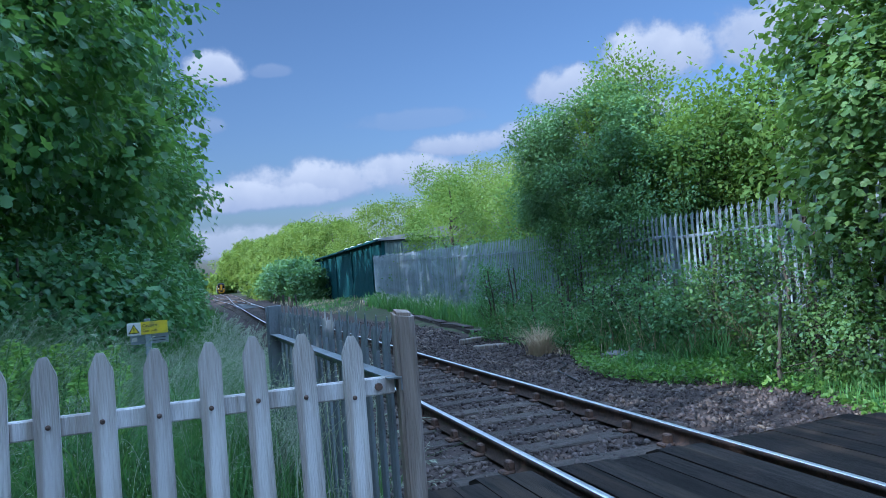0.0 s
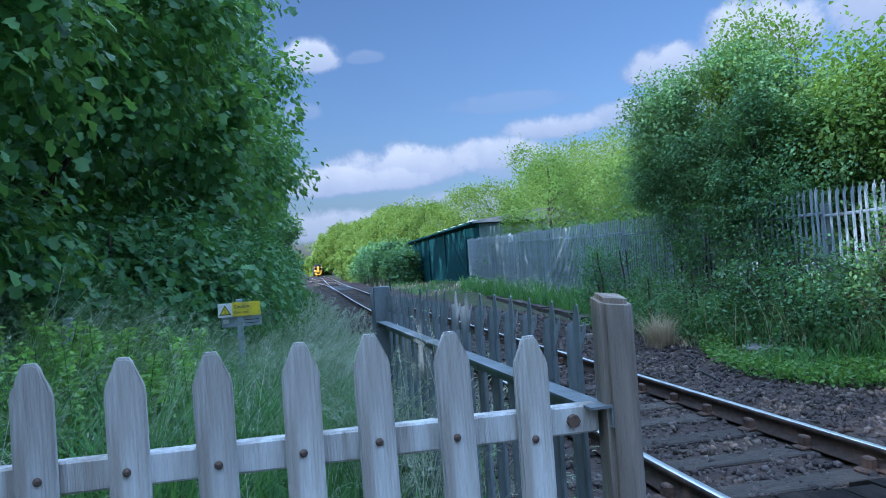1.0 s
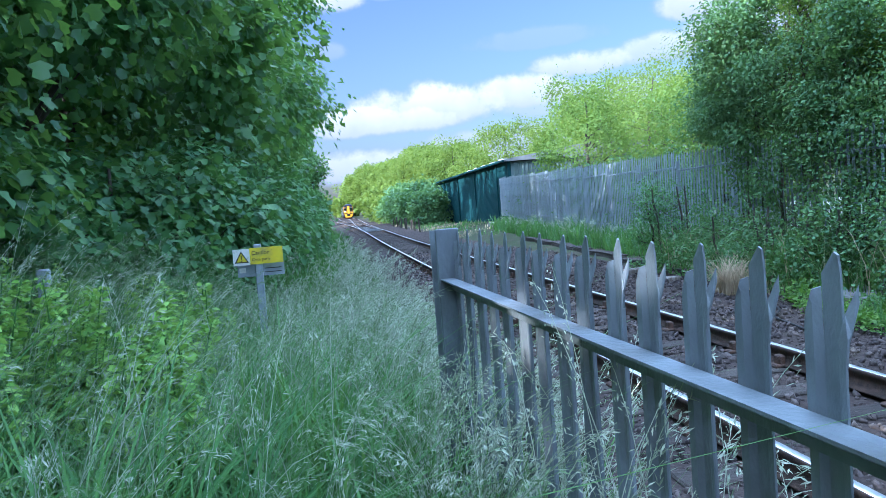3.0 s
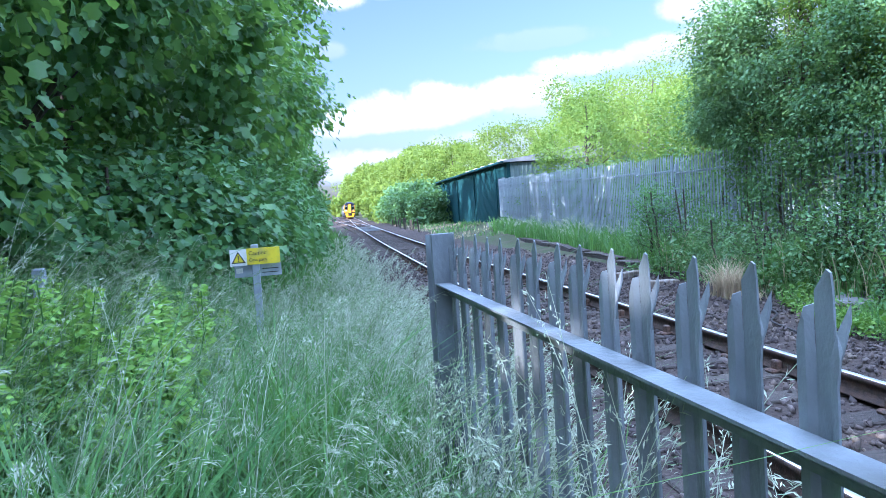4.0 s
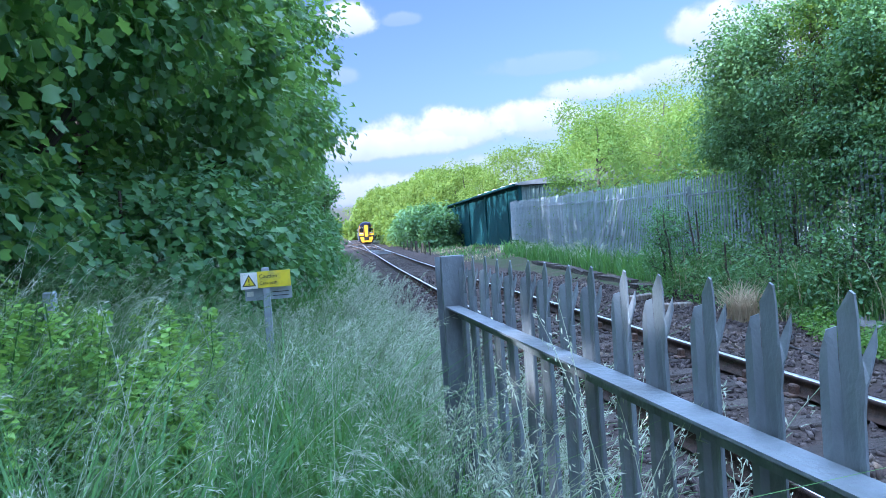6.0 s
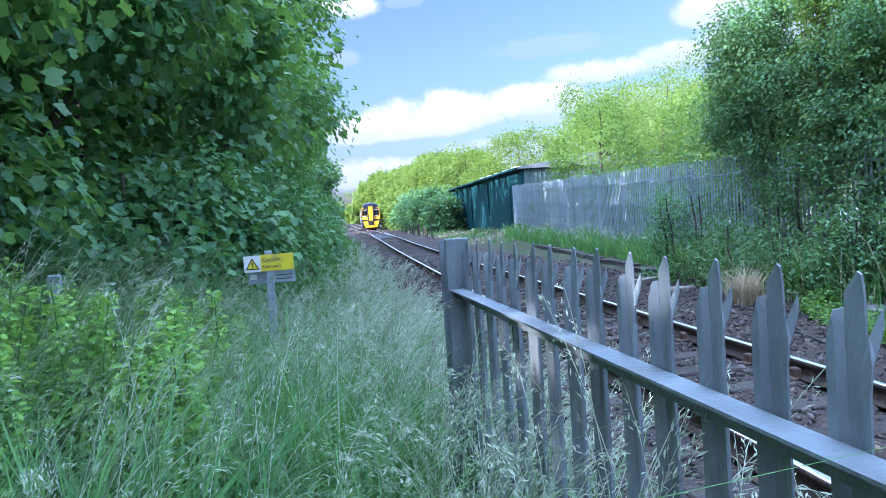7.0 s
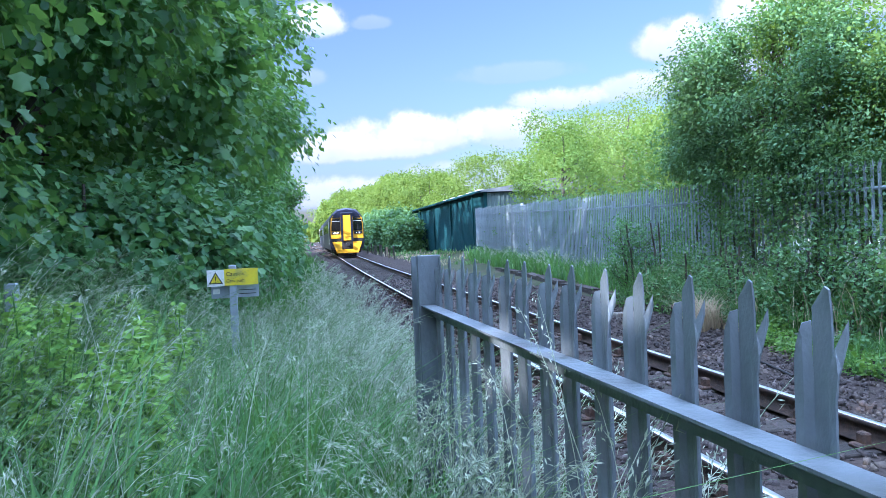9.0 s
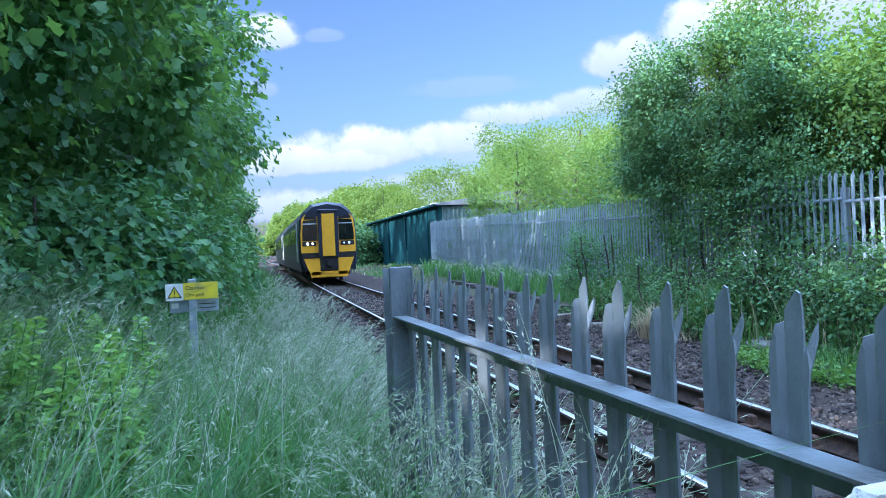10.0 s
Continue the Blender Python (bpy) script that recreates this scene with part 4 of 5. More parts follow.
def make_grass():
    stuff("long_grass", join_arrays([blades(30000, (-4.5, 0.62), (3.35, 14), (.35, .85), 21, left_mask, .5, .0050, 1.25), blades(7000, (-4, 0.62), (4.4, 12), (.7, 1.0), 31, left_mask, .85, .004, 1.0)]), GRASS_MAT, "long uncut green grass beside the fence", "grass")
    stuff("green_flowering_grass", join_arrays([seed_heads(640, (-3.2, 0.66), (4.1, 7.6), (.82, 1.15), 22, left_mask, .9, .24, .6), seed_heads(1150, (-3.8, 0.9), (6, 13), (.9, 1.25), 32, left_mask, 1.0, .22, .8)]), SEED_DULL, "tall green flowering grass heads", "grass")
    stuff("flowering_grass", join_arrays([seed_heads(300, (-3.2, 0.66), (4.2, 7.6), (.9, 1.22), 62, left_mask, .9, .30, .6), seed_heads(60, (-1.9, 0.5), (3.7, 4.9), (.75, 1.0), 42, left_mask, 1.0, .34, .4), seed_heads(560, (-3.8, 0.9), (6, 13), (.95, 1.32), 63, left_mask, 1.0, .28, .75)]), SEED_MAT, "tall pale flowering grass heads arching over", "grass")
    stuff("lineside_grass", blades(16000, (-1.2, 1.7), (12, 45), (.4, .85), 23, lambda x, y, r: x < 1.15 - .8 * r.uniform(0, 1, len(x)) - .02 * (y - 12), .4, .005, 1.6), GRASS_MAT, "rough grass along the cess of the railway", "grass")
    stuff("lineside_grass", seed_heads(500, (-1, 0.9), (10, 26), (.6, .95), 24, None, 1.4), SEED_MAT, "pale seeding grass along the cess", "grass")
    stuff("fence_grass", join_arrays([seed_heads(150, (0.35, 1.0), (3.5, 6.2), (.75, 1.2), 25, near_fence_mask, 1.0, .2), seed_heads(110, (0.36, 0.7), (4.5, 6.0), (.85, 1.15), 45, near_fence_mask, 1.0, .24, .4)]), SEED_MAT, "seeding grass growing through the steel fence", "grass")
    stuff("fence_grass", blades(2600, (0.35, 1.15), (4.0, 7), (.3, .85), 26, near_fence_mask, .3, .004), GRASS_MAT, "green grass growing through the steel fence", "grass")
    stuff("cess_grass", seed_heads(800, (0.1, 1.25), (6.3, 15), (.78, 1.05), 34, None, 1.1, .2, .45), SEED_MAT, "wispy pale flowering grass beside the near rail", "grass")
    stuff("arching_grass", seed_heads(44, (0.5, 0.8), (3.9, 5.3), (1.12, 1.36), 33, None, 1.0, .26, .4), SEED_MAT, "long arching seed heads in front of the steel fence", "grass")
    stuff("bank_seed_heads", seed_heads(900, (6.8, 9.8), (14.5, 42), (.65, 1.05), 35, lambda x, y, r: (x > 7.15 + .085 * (y - 15.5)) & (x < fence_line(y)), 1.2, .2), SEED_MAT, "pale seed heads in the grass on the bank", "grass")
    stuff("fence_foot_grass", join_arrays([blades(3400, (6.7, 7.9), (8.6, 17.5), (.3, .95), 71, lambda x, y, r: x > 6.75 + .2 * np.sin(y * 1.3), .45, .006), blades(900, (6.6, 7.6), (11.5, 17), (.2, .6), 72, None, .5, .005)]), GRASS_MAT, "rough tall grass among the brambles at the fence foot", "grass")
    stuff("fence_foot_stalks", blades(380, (6.7, 7.7), (9.5, 17), (.4, 1.1), 73, None, .4, .004), DRY_MAT, "scattered dry stalks among the brambles", "stalks")
    stuff("trackside_weeds", blades(2600, (6.6, 11.4), (40, 80), (.1, .5), 74, lambda x, y, r: (x > 6.3 + .02 * (y - 40)) & (np.sin(x * 1.9 + y * .7) + np.sin(y * .43 - x) > .2), .5, .006), GRASS_MAT, "sparse weeds on bare ground before the warehouse", "grass")
    stuff("trackside_straw", blades(1200, (6.4, 11.2), (40, 80), (.08, .35), 75, lambda x, y, r: np.sin(x * 1.3 - y * .9) > -.2, .6, .006), DRY_MAT, "dry straw on bare ground before the warehouse", "grass")
    # bank by the yard fence
    stuff("bank_grass", blades(24000, (6.6, 10.6), (14, 46.5), (.35, .95), 27, lambda x, y, r: (x > 7.0 + .085 * (y - 15.5) + .12 * np.sin(y * 1.7) + .5 * r.uniform(0, 1, len(x)) ** 2) & (x < fence_line(y) + .3), .38, .006, 1.3), GRASS_MAT, "long grass on the bank below the yard fence", "grass")
    stuff("verge_grass", blades(5000, (5.7, 8.0), (4.5, 13), (.1, .35), 28, lambda x, y, r: (x > 6.1 + .35 * np.sin(y * 1.1)) & ~((np.abs(x - 7.0) < .75) & (np.abs(y - 11.4) < .7)), .4, .005), GRASS_MAT, "short green verge by the ballast", "grass")
    stuff("dry_grass", join_arrays([blades(420, (6.05, 6.4), (13.1, 13.6), (.3, .7), 29, None, .55, .0035), blades(260, (6.3, 7.0), (12.6, 14.4), (.15, .4), 59, None, .7, .0035), blades(240, (6.9, 7.5), (14.2, 17.0), (.2, .5), 60, None, .6, .0035)]), DRY_MAT, "tuft of dry straw-coloured grass", "grass")
    stuff("dry_stalks", blades(420, (7.2, 7.9), (8.6, 10.2), (.6, 1.25), 30, None, .3, .004), DRY_MAT, "dry brown stalks by the fence", "stalks")


def make_weeds():
    """Leafy weeds standing in the long grass."""
    rng = np.random.default_rng(77)
    for k in range(60):
        x, y = rng.uniform(-2.1, -.4), rng.uniform(5.5, 8.4)
        h = rng.uniform(.72, 1.0) + .22 * max(0, -.7 - x)
        if x > -.55 and y > 6.4:
            continue
        h += .1 * (y < 6.5)
        w = thing("leafy_weed", pose(x, y, float(ground_z(x, y))), "bright green leafy weed standing in the long grass", "weed", "weeds in the long grass")
        n = 8
        ts = np.linspace(0, 1, n)
        stem = np.stack([.08 * rng.normal() * ts ** 2, .08 * rng.normal() * ts ** 2, ts * h], 1)
        V, F = tube(stem, np.linspace(.007, .003, n), 5)
        child("stem", np_mesh("stem", V, F, GRASS_MAT, True), w)
        m = 210
        f = rng.uniform(.25, 1, m) ** .8
        a = rng.uniform(0, 6.28, m)
        o = np.stack([np.cos(a), np.sin(a), .25 + 0 * a], 1)
        P = np.stack([np.interp(f, ts, stem[:, i]) for i in range(3)], 1) + o * (.10 * (1.15 - f))[:, None] * rng.uniform(.2, 1.2, m)[:, None]
        child("foliage", np_mesh("foliage", *leaf_cloud(P, o, rng.uniform(.028, .064, m) * (1.25 - .5 * f), OVAL, rng, .15, .35), LEAF_WEED), w)


def ground_cover(name, n, xr, yr, size, seed, mat, label, lift=(.02, .16), mask=None):
    rng = np.random.default_rng(seed)
    x, y = rng.uniform(*xr, n), rng.uniform(*yr, n)
    k = ((x > 6.0 + .35 * np.sin(y * 1.1)) & ~((np.abs(x - 7.05) < .6) & (np.abs(y - 11.45) < .5))) if mask is None else mask(x, y)
    x, y = x[k], y[k]
    n = len(x)
    P = np.stack([x, y, ground_z(x, y) + rng.uniform(*lift, n) * (1 + .8 * np.sin(x * 2.1) * np.sin(y * 1.7))], 1)
    o = rng.normal(0, 1, (n, 3)) * np.array([1, 1, .2])
    o /= np.linalg.norm(o, axis=1)[:, None]
    stuff(name, leaf_cloud(P, o, rng.uniform(.6, 1.3, n) * size, OVAL, rng, 0.1, .5), mat, label, "ground cover")


# ---- trees and shrubs ----
def make_left_trees():
    group = "sycamores along the cess"
    lab = "tall dense dark green sycamore beside the railway"
    # name, base, height, radii, clusters, per, leaf, shape
    near = ((-4.3, 7.2, 8.5, (3.1, 2.7, 4.4), 860, 54, .104), (-4.2, 11.5, 10.8, (3.5, 3.1, 5.4), 900, 50, .122), (-4.05, 16.5, 12.4, (3.7, 3.4, 6.2), 800, 44, .165))
    for i, (x, y, h, r, c, p, l) in enumerate(near):
        make_tree("sycamore", (x, y, float(ground_z(x, y)) - .1), h, r, LEAF_SYC, 100 + i, c, p, l, PALM, lab, trunk_r=.2, group=group, shell=.5, lump=.14, spread=.24, lobes=46, crown_low=1.2, droop=.95, tilt=.5, thin=(-1.0, 0.0))
    mid = ((-4.15, 23, 12.5, (3.75, 4.2, 6.4), 700, 40, .20), (-4.4, 31, 13, (3.9, 5.2, 6.6), 700, 40, .23), (-4.75, 41, 13.5, (4.1, 6.2, 6.8), 600, 40, .28), (-5.0, 54, 13.5, (4.2, 8.2, 6.8), 560, 40, .34), (-5.8, 70, 13.5, (4.4, 10, 6.8), 480, 38, .43))
    for i, (x, y, h, r, c, p, l) in enumerate(mid):
        make_tree("sycamore", (x, y, float(ground_z(x, y)) - .1), h, r, LEAF_SYC, 120 + i, c, p, l, DIAMOND, lab, trunk_r=.22, group=group, shell=.5, lump=.14, spread=.30, lobes=46, droop=.9, tilt=.5, thin=(-1.0, 0.0))
    # those at y < 5 stand out of view, added to shade the foreground
    back = ((-8.5, 4.5, 12), (-9, 11.5, 13), (-9, 20, 14), (-9.5, 31, 14.5), (-10, 44, 15), (-10, 60, 15), (-10.5, 80, 15), (-9.5, -7.3, 13), (-15, -16, 13))
    for i, (x, y, h) in enumerate(back):
        make_tree("sycamore", (x, y, 0.3), h, (4.2, 5.2, 6.4), LEAF_SYC, 140 + i, 300, 32, .45, DIAMOND, "tall dark green sycamore in the wood beside the railway", trunk_r=.25, group=group, shell=.45, lump=.16, spread=.45)
    # unseen shade tree: its height keeps sun off the pickets and near palisade
    make_tree("sycamore", (-9.3, -1.6, 0.2), 7.45, (3.0, 3.9, 3.7), LEAF_SYC, 158, 680, 36, .22, DIAMOND, "young dense sycamore out of view, added to shade the near fences", trunk_r=.1, group=group, shell=.3, spread=.3, crown_low=1.0, lobes=14)
    # unseen shade tree: sparse high crown breaks the sun on the crossing scrub
    make_tree("sycamore", (-15.5, -4.6, 0.2), 17.8, (3.2, 4.4, 2.6), LEAF_SYC, 159, 62, 22, .32, DIAMOND, "very tall sycamore out of view, high crown added to dapple the scrub", trunk_r=.1, group=group, shell=.3, spread=.4, crown_low=13.0, lobes=14)
    make_tree("elder", (-.75, 46, .1), 4.9, (1.0, 1.1, .75), LEAF_SYC, 157, 70, 26, .2, DIAMOND, "small elder leaning out of the hedge", trunk_r=.05, shell=.3, spread=.2, crown_low=3.2, lobes=6)
    # shrub skirt under the trees
    shr = "leafy dark green shrub under the sycamores"
    skirt = ((-4.4, 8.2, 2.4, 1.5), (-3.4, 10.2, 2.3, 1.25), (-2.7, 12.0, 2.3, 1.2), (-2.1, 13.4, 2.4, 1.3), (-1.9, 15.8, 2.5, 1.5), (-1.7, 18.8, 2.7, 1.6), (-1.9, 22, 2.8, 1.7), (-2.1, 26, 3, 1.8), (-2.3, 31, 3, 2.0), (-2.5, 37, 3.2, 2.2), (-2.7, 44, 3.4, 2.4), (-2.9, 53, 3.6, 2.6))
    for i, (x, y, h, r) in enumerate(skirt):
        make_tree("shrub", (x, y, float(ground_z(x, y)) - .05), h, (r, r * 1.35, h * .55), LEAF_IVY, 160 + i, 270, 34, .068 + .003 * y, PALM if y < 14 else OVAL if y < 20 else DIAMOND, shr, "shrub", .03, 0.02, .2, "shrubs under the sycamores", .5, .3, 3, .8, 24, .55, (-1.0, 0.0))


def make_right_trees():
    # the dark hawthorn that leans over the fence
    lab = "dense dark green hawthorn leaning over the steel fence"
    for i, (x, y, h, r, c) in enumerate(((8.75, 14.9, 5.5, (1.75, 2.2, 1.9), 560), (8.95, 16.6, 4.5, (1.3, 1.6, 1.35), 320), (8.8, 12.9, 4.0, (1.35, 1.5, 1.35), 320))):
        make_tree("hawthorn", (x, y, float(ground_z(x, y)) - .05), h, r, LEAF_DARK, 201 + 50 * i, c, 72, .074, DIAMOND, lab, trunk_r=.055, spread=.15, shell=.5, lump=.5, stems=2, crown_low=1.5, lobes=30, droop=.45, tilt=.6, group="hawthorns at the fence")
    for i, (x, y, h, r) in enumerate(((7.9, 13.6, 2.7, .55), (7.9, 11.9, 2.5, .5), (8.0, 15.6, 2.3, .4), (7.85, 12.8, 2.1, .55), (7.8, 12.3, 1.7, .5), (7.8, 14.3, 2.2, .5))):
        make_tree("hawthorn_shoot", (x, y, float(ground_z(x, y)) - .05), h, (r, r * 1.5, .5), LEAF_DARK, 261 + i, 46, 30, .062, OVAL, "leafy hawthorn shoot hanging over the steel fence", "shrub", trunk_r=.02, spread=.13, shell=.3, lump=.6, crown_low=1.2, lobes=5, group="hawthorn shoots at the fence")
    # upright tops of the hawthorn; lighter leaf colour stands in for sun on them
    make_tree("hawthorn", (9.2, 14.4, .1), 6.1, (1.1, 1.5, 1.5), LEAF_MID, 206, 240, 34, .085, DIAMOND, "upright hawthorn tops above the fence, sunlit tone put into the leaf colour", trunk_r=.04, spread=.16, shell=.3, lump=.6, stems=3, crown_low=3.2, lobes=7, droop=-.3)
    # shaded hedge inside the yard fence
    for i in range(9):
        y = 18.5 + i * 3.1
        x = float(fence_line(y)) + 1.0
        make_tree("hedge_bush", (x, y, .1), 2.3 + .012 * y, (.7, 1.9, 1.3), LEAF_DARK, 320 + i, 130, 26, .11, DIAMOND, "dark hedge bush inside the yard fence", "bush", .03, .05, .2, "hedge inside the yard fence", .3, .2, 3)
    make_tree("birch", (9.4, 12.2, .2), 4.6, (1.2, 1.6, 1.7), LEAF_MID, 202, 330, 36, .10, DIAMOND, "slender sunlit yellow-green birch behind the fence", trunk_r=.08, spread=.22, shell=.3, lump=.3, stems=2, crown_low=2)
    make_tree("sycamore", (8.6, 6.3, .05), 6.2, (1.7, 2.1, 3.3), LEAF_SCRUB, 203, 560, 50, .10, PALM, "leafy green sycamore scrub beside the crossing", trunk_r=.08, spread=.2, shell=.45, lump=.4, stems=3, crown_low=.3, lobes=34, droop=.6, tilt=.5)
    make_tree("sycamore", (10.4, 10.6, .1), 4.7, (1.5, 1.6, 2.0), LEAF_MID, 204, 300, 36, .14, DIAMOND, "sunlit yellow-green sycamore behind the fence", trunk_r=.09, spread=.26, shell=.35, lump=.25, stems=2, crown_low=2.2)
    make_tree("sycamore", (9.3, 4.2, .1), 6.5, (2.0, 2.4, 3.2), LEAF_SCRUB, 205, 290, 38, .12, PALM, "leafy green sycamore scrub beside the crossing", trunk_r=.09, spread=.24, shell=.45, lump=.2, stems=2, crown_low=.3, lobes=30, droop=.6, tilt=.5)
    for i, (x, y, h, r) in enumerate(((13.5, 7.0, 5.2, 2.6), (14.5, 12.5, 5.4, 2.8), (16, 18.5, 5.6, 3.0), (14, 1.5, 6, 3), (20, 24, 6.5, 3.2))):
        make_tree("broadleaf_tree", (x, y, .2), h, (r, r * 1.2, h * .48), LEAF_SCRUB, 340 + i, 360, 30, .16, DIAMOND, "green broadleaf tree in the yard behind the fence", "tree", .1, .25, .3, "trees in the yard", .35, .3, 2)
    # low shrubs and brambles at the fence foot
    lab = "low green bramble bush at the foot of the fence"
    for i, (x, y, h, r, m) in enumerate(((7.2, 17.6, 2.0, .75, LEAF_IVY), (7.5, 15.4, 1.25, .9, LEAF_DARK), (7.4, 13.8, 1.4, .95, LEAF_DARK), (7.5, 12.4, 1.35, .8, LEAF_DARK), (7.5, 10.6, 1.15, .75, LEAF_DARK), (7.5, 8.2, 2.1, .8, LEAF_DARK), (7.55, 10.0, 1.5, .8, LEAF_DARK), (7.6, 11.2, 1.55, .8, LEAF_DARK), (7.6, 9.1, 2.2, .75, LEAF_SCRUB), (7.2, 7.3, 1.2, .8, LEAF_SCRUB), (7.5, 6.5, 2.2, .9, LEAF_SCRUB), (7.6, 5.6, 1.5, 1.0, LEAF_SCRUB))):
        make_tree("bramble", (x, y, float(ground_z(x, y)) - .05), h, (r, r * 1.2, h * .55), m, 220 + i, 130, 32, .066, DIAMOND, lab, "bush", .02, .02, .14, "brambles along the yard fence", .4, .25, 4)
    ground_cover("ivy_cover", 22000, (5.6, 8.2), (4.6, 12.2), .06, 41, LEAF_GROUND, "bright green creeping ground cover beside the ballast")
    ground_cover("bramble_cover", 9000, (6.4, 8.4), (10, 18), .07, 42, LEAF_DARK, "dark green scrub cover along the fence", (.05, .5))
    # far wood behind the yard
    spots = ((13.4, 24.5, 5.4, 2.8), (15, 30, 5.8, 3.2), (12.6, 36.5, 6.9, 2.3), (17, 39, 7.4, 4), (19, 30, 7.5, 4), (21, 47, 9.9, 4.6), (28, 55, 12.6, 5.5), (27, 72, 11.7, 6), (30, 88, 12.2, 6.5), (24, 98, 12.2, 6.5), (19, 112, 11.7, 6), (20, 128, 12.8, 7), (19, 147, 13.5, 7), (20, 168, 14.4, 8), (19, 192, 15.3, 8), (19, 220, 16.2, 9), (20, 255, 18.0, 11), (20, 300, 19.8, 13), (20, 350, 21.6, 15), (34, 66, 12.2, 6), (24, 62, 10.3, 4))
    for i, (x, y, h, r) in enumerate(spots):
        d = math.hypot(x, y)
        mat = LEAF_MID if i in (0, 2, 4) else LEAF_BRIGHT
        make_tree("broadleaf_tree", (x, y, .2 + float(grade(y))), h, (r, r * 1.25, h * .46), mat, 240 + i, 440, 40, .125 if i < 5 else d * .003, DIAMOND, "sunlit yellow-green broadleaf tree behind the yard", "tree", .15, .6, .05 * r + .12, "wood behind the yard", .6, .4, 1, .4, 30, .6, (0.5, 0.87))
    # dark scrub between the line and the warehouse
    for i, (x, y, h, r) in enumerate(((9.6, 74, 3.6, 1.7), (9.6, 80, 4.3, 2.2), (9.6, 87, 4.6, 2.6), (9.6, 95, 5, 3.0), (9.6, 102, 5.4, 3.8), (10, 120, 5.8, 4.2), (10.5, 140, 6.5, 4.6))):
        make_tree("scrub_bush", (x, y, float(ground_z(x, y)) - .1), h, (r, r * 1.5, h * .56), LEAF_DARK if i < 4 else LEAF_BRIGHT, 280 + i, 300, 24, .0045 * y, DIAMOND, "dark green scrub beside the line before the warehouse", "bush", .05, .02, .35, "scrub by the warehouse", .4, .6, 3, .2, 24)
    # the far end of the line, left and ahead
    for i, (x, y, h, r) in enumerate(((-6, 110, 8, 5), (-7, 150, 8, 6), (-9, 200, 8, 7), (-6, 262, 7, 8), (6, 300, 6, 8), (-14, 320, 10, 12))):
        make_tree("broadleaf_tree", (x, y, .2 + float(grade(y))), h, (r * .8, r * 1.5, h * .48), LEAF_BRIGHT, 300 + i, 260, 24, .0055 * y, DIAMOND, "sunlit green trees at the far end of the line", "tree", .15, .3, .5, "trees at the end of the line", .6, .24)


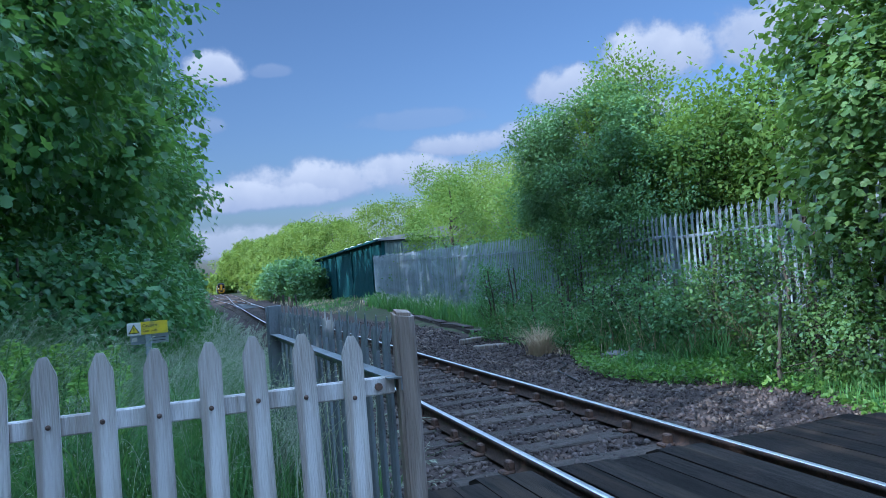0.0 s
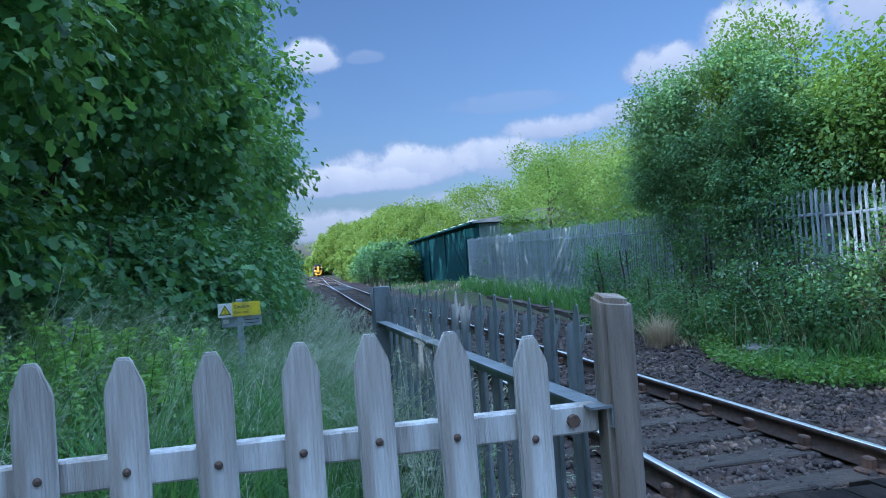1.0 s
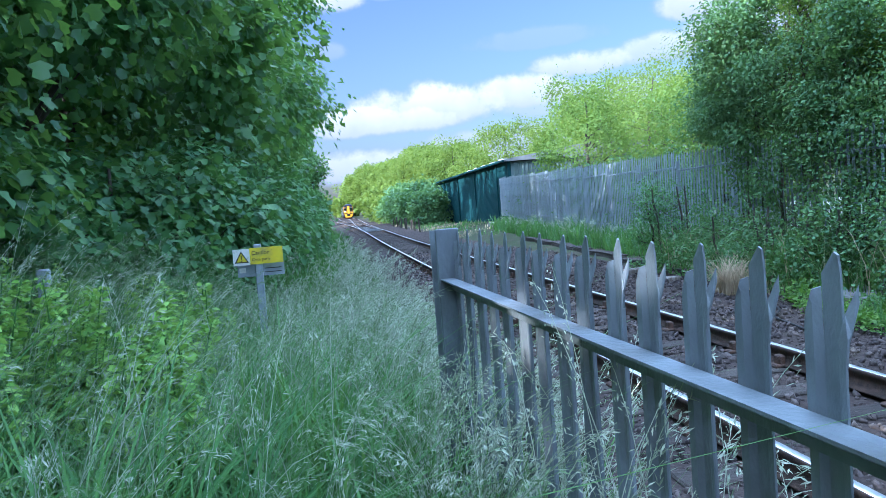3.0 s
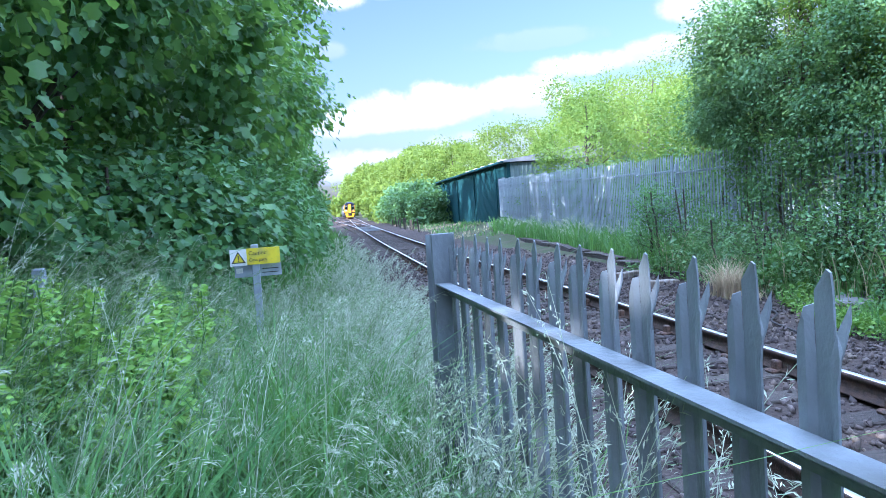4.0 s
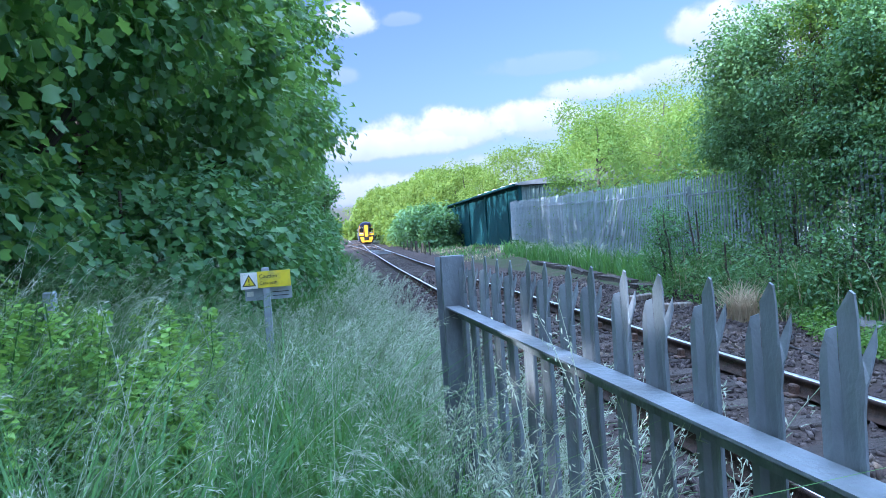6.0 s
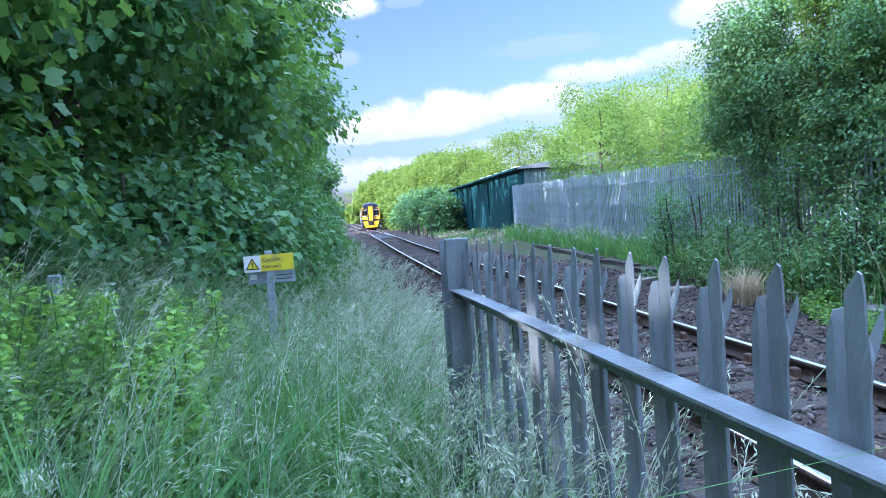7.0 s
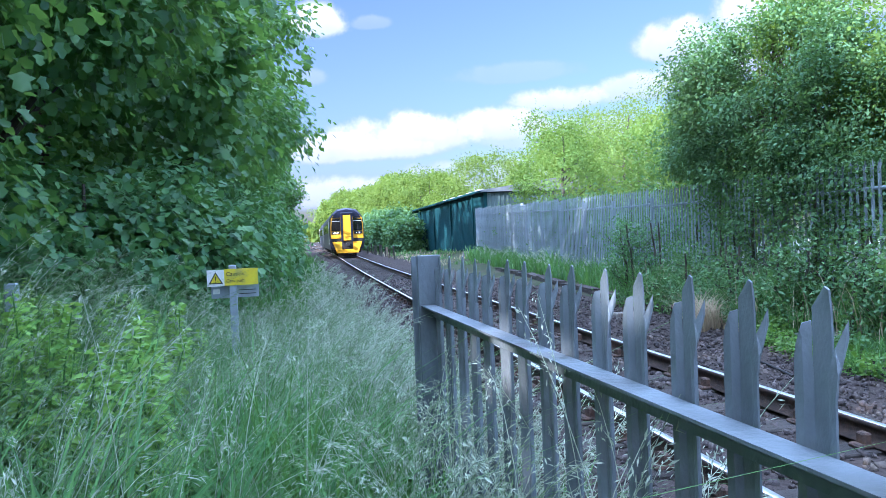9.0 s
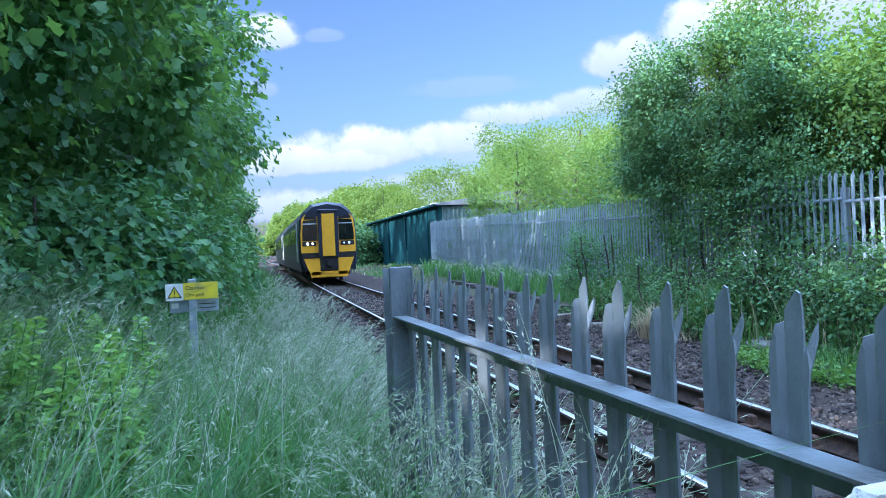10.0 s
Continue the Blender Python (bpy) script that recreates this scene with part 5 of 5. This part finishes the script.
# ---- train ----
def make_train():
    t = thing("train", pose(TRACK_X, 60, 0), "two-car dark blue diesel train with a yellow front and lit headlamps", "train")
    W, FL, RF, TOP = 1.35, 1.05, 3.05, 3.80

    def section(y, w=W, top=TOP, shoulder=RF, skirt=0.55, tuck=0.10):
        out = [(-w + tuck, skirt), (-w, FL + .05), (-w, 2.2), (-w + .06, shoulder - .1), (-w + .28, shoulder + .32), (-w + .62, top - .12), (0, top)]
        return [(u, y, z) for u, z in out] + [(-u, y, z) for u, z in out[-2::-1]]

    def loft(rings, cap0=True, cap1=True):
        bm = bmesh.new()
        rows = [[bm.verts.new(p) for p in r] for r in rings]
        n = len(rows[0])
        for a, b in zip(rows, rows[1:]):
            for j in range(n):
                bm.faces.new((a[j], a[(j + 1) % n], b[(j + 1) % n], b[j]))
        if cap0:
            bm.faces.new(rows[0][::-1])
        if cap1:
            bm.faces.new(rows[-1])
        return bm

    for c in range(2):
        y0 = 0.18 + c * 23.2
        body = loft([section(y0), section(y0 + 22.6)])
        for f in body.faces:
            if f.calc_center_median().z > 3.15:
                f.material_index = 1
        part("car_body", body, (TRAIN_BLUE, TRAIN_ROOF), t, "dark blue car body with a grimy roof")
        part("underframe", box_bm(-1.05, 1.05, y0 + .4, y0 + 22.2, .35, .75, .05), TRAIN_BLACK, t)
        for b in (3.3, 18.9):
            bogie = part("bogie", box_bm(-1.15, 1.15, y0 + b - 1.6, y0 + b + 1.6, .25, .6, .05), TRAIN_BLACK, t)
            for wy in (-1.3, 1.3):
                for sx in (-.75, .75):
                    bm = bmesh.new()
                    bmesh.ops.create_cone(bm, cap_ends=True, segments=18, radius1=.42, radius2=.42, depth=.13)
                    part("wheel", bm, TRAIN_BLACK, bogie, m=pose(sx, y0 + b + wy, .42, 0, 90, 0))
        for sx in (-1, 1):
            for k in range(10):
                yy = y0 + 2.4 + k * 1.9
                part("side_window", box_bm(min(sx * (W - .02), sx * (W + .008)), max(sx * (W - .02), sx * (W + .008)), yy, yy + 1.4, 1.9, 2.65, .004), TRAIN_GLASS, t)
            for yy in (y0 + 1.0, y0 + 20.9):
                part("side_door", box_bm(min(sx * (W - .02), sx * (W + .012)), max(sx * (W - .02), sx * (W + .012)), yy, yy + 1.1, 1.0, 2.9, .01), TRAIN_TRIM, t, "pale sliding door")
    part("gangway", box_bm(-.5, .5, 22.75, 23.4, 1.0, 3.2, .05), TRAIN_BLACK, t)
    # the front
    front = loft([section(-.02, W - .10, TOP - .12, RF - .08, .62, .16), section(.18)])
    part("cab_front", front, TRAIN_BLUE, t, "dark blue cab front")
    part("cab_roof", prism_bm([(-1.05, 3.1), (-.9, 3.35), (-.5, 3.58), (0, 3.67), (.5, 3.58), (.9, 3.35), (1.05, 3.1)], -.10, -.02), TRAIN_BLUE, t)
    for sx in (-1, 1):
        def side(u0, u1, z0, z1, y0, y1, slope=0.0):
            a, b = (u0, u1) if sx > 0 else (-u1, -u0)
            return box_bm(a, b, y0, y1, z0, z1, .012)
        # yellow panel round the windscreen, cut in by the glass
        out = [(.46, 1.42), (1.26, 1.42), (1.27, 2.3), (1.20, 3.0), (1.05, 3.18), (.46, 3.28)]
        part("front_panel", prism_bm([(sx * u, w) for u, w in out], -.06, -.015), TRAIN_YELLOW, t, "yellow panel round the windscreen")
        scr = [(.50, 1.98), (1.19, 1.98), (1.19, 2.35), (1.12, 2.92), (.50, 2.98)]
        screen = part("windscreen", prism_bm([(sx * u, w) for u, w in scr], -.09, -.055), TRAIN_GLASS, t, "dark windscreen")
        part("destination_blind", side(.52, 1.08, 2.98, 3.12, -.085, -.055), TRAIN_BLACK, t)
        part("wiper", side(.82, .84, 2.0, 2.7, -.10, -.092), TRAIN_BLACK, screen)
        part("windscreen_frame", side(.50, 1.16, 2.74, 2.79, -.097, -.088), TRAIN_TRIM, screen, "pale bar across the windscreen")
        surround = part("lamp_surround", side(.56, 1.20, 1.74, 1.94, -.085, -.055), TRAIN_BLACK, t)
        bm = bmesh.new()
        bmesh.ops.create_uvsphere(bm, u_segments=14, v_segments=8, radius=.062)
        part("headlight", bm, LAMP_ON if sx < 0 else LAMP_DIM, surround, "lit round headlight", pose(sx * .96, -.09, 1.84) @ Matrix.Diagonal((1, .5, 1, 1)))
        bm = bmesh.new()
        bmesh.ops.create_uvsphere(bm, u_segments=12, v_segments=8, radius=.045)
        part("marker_light", bm, LAMP_ON if sx < 0 else LAMP_DIM, surround, "small marker light", pose(sx * .73, -.09, 1.84) @ Matrix.Diagonal((1, .5, 1, 1)))
        # lower yellow apron, tapering to the coupler
        low = [(.42, .38), (.86, .38), (1.16, 1.16), (.42, 1.16)]
        part("apron", prism_bm([(sx * u, w) for u, w in low], -.10, .06), TRAIN_YELLOW, t, "yellow lower apron")
        part("buffer_beam", side(.42, 1.22, 1.17, 1.38, -.05, .02), TRAIN_BLACK, t)
        part("gangway_pillar", side(.30, .46, 1.18, 3.36, -.26, -.01), TRAIN_BLUE, t)
    part("gangway_door", box_bm(-.30, .30, -.24, -.02, 1.24, 3.22, .02), TRAIN_YELLOW, t, "yellow end gangway door")
    part("gangway_top", box_bm(-.46, .46, -.26, -.01, 3.24, 3.42, .03), TRAIN_BLUE, t)
    part("coupler_box", box_bm(-.42, .42, -.14, .05, .58, 1.20, .03), TRAIN_BLACK, t, "black coupler recess")
    bm = bmesh.new()
    bmesh.ops.create_cone(bm, cap_ends=True, segments=14, radius1=.16, radius2=.13, depth=.35)
    part("coupler", bm, TRAIN_BLACK, t, m=pose(0, -.28, .92, 90))
    part("apron", box_bm(-.86, .86, -.10, .05, .26, .56, .03), TRAIN_YELLOW, t, "yellow valance under the coupler")
    return t


def motions():
    rows = []
    for i in range(21):
        s = i * 0.5
        y = 36.9 + 22.8 * (10 - s)
        x = float(route(y, 1))
        yaw = -math.degrees(math.atan2(float(route(y + 6, 1)) - float(route(y - 6, 1)), 12))
        rows.append((s, pose(x, y, float(grade(y)) + .0, 0, 0, yaw)))
    walk(train, rows)


make_track()
make_near_palisade()
make_far_palisade()
make_picket_fence()
make_sign()
make_warehouse()
make_trackside()
make_left_trees()
make_right_trees()
train = make_train()
make_grass()
make_weeds()
ballast_stones()
make_deck()
motions()
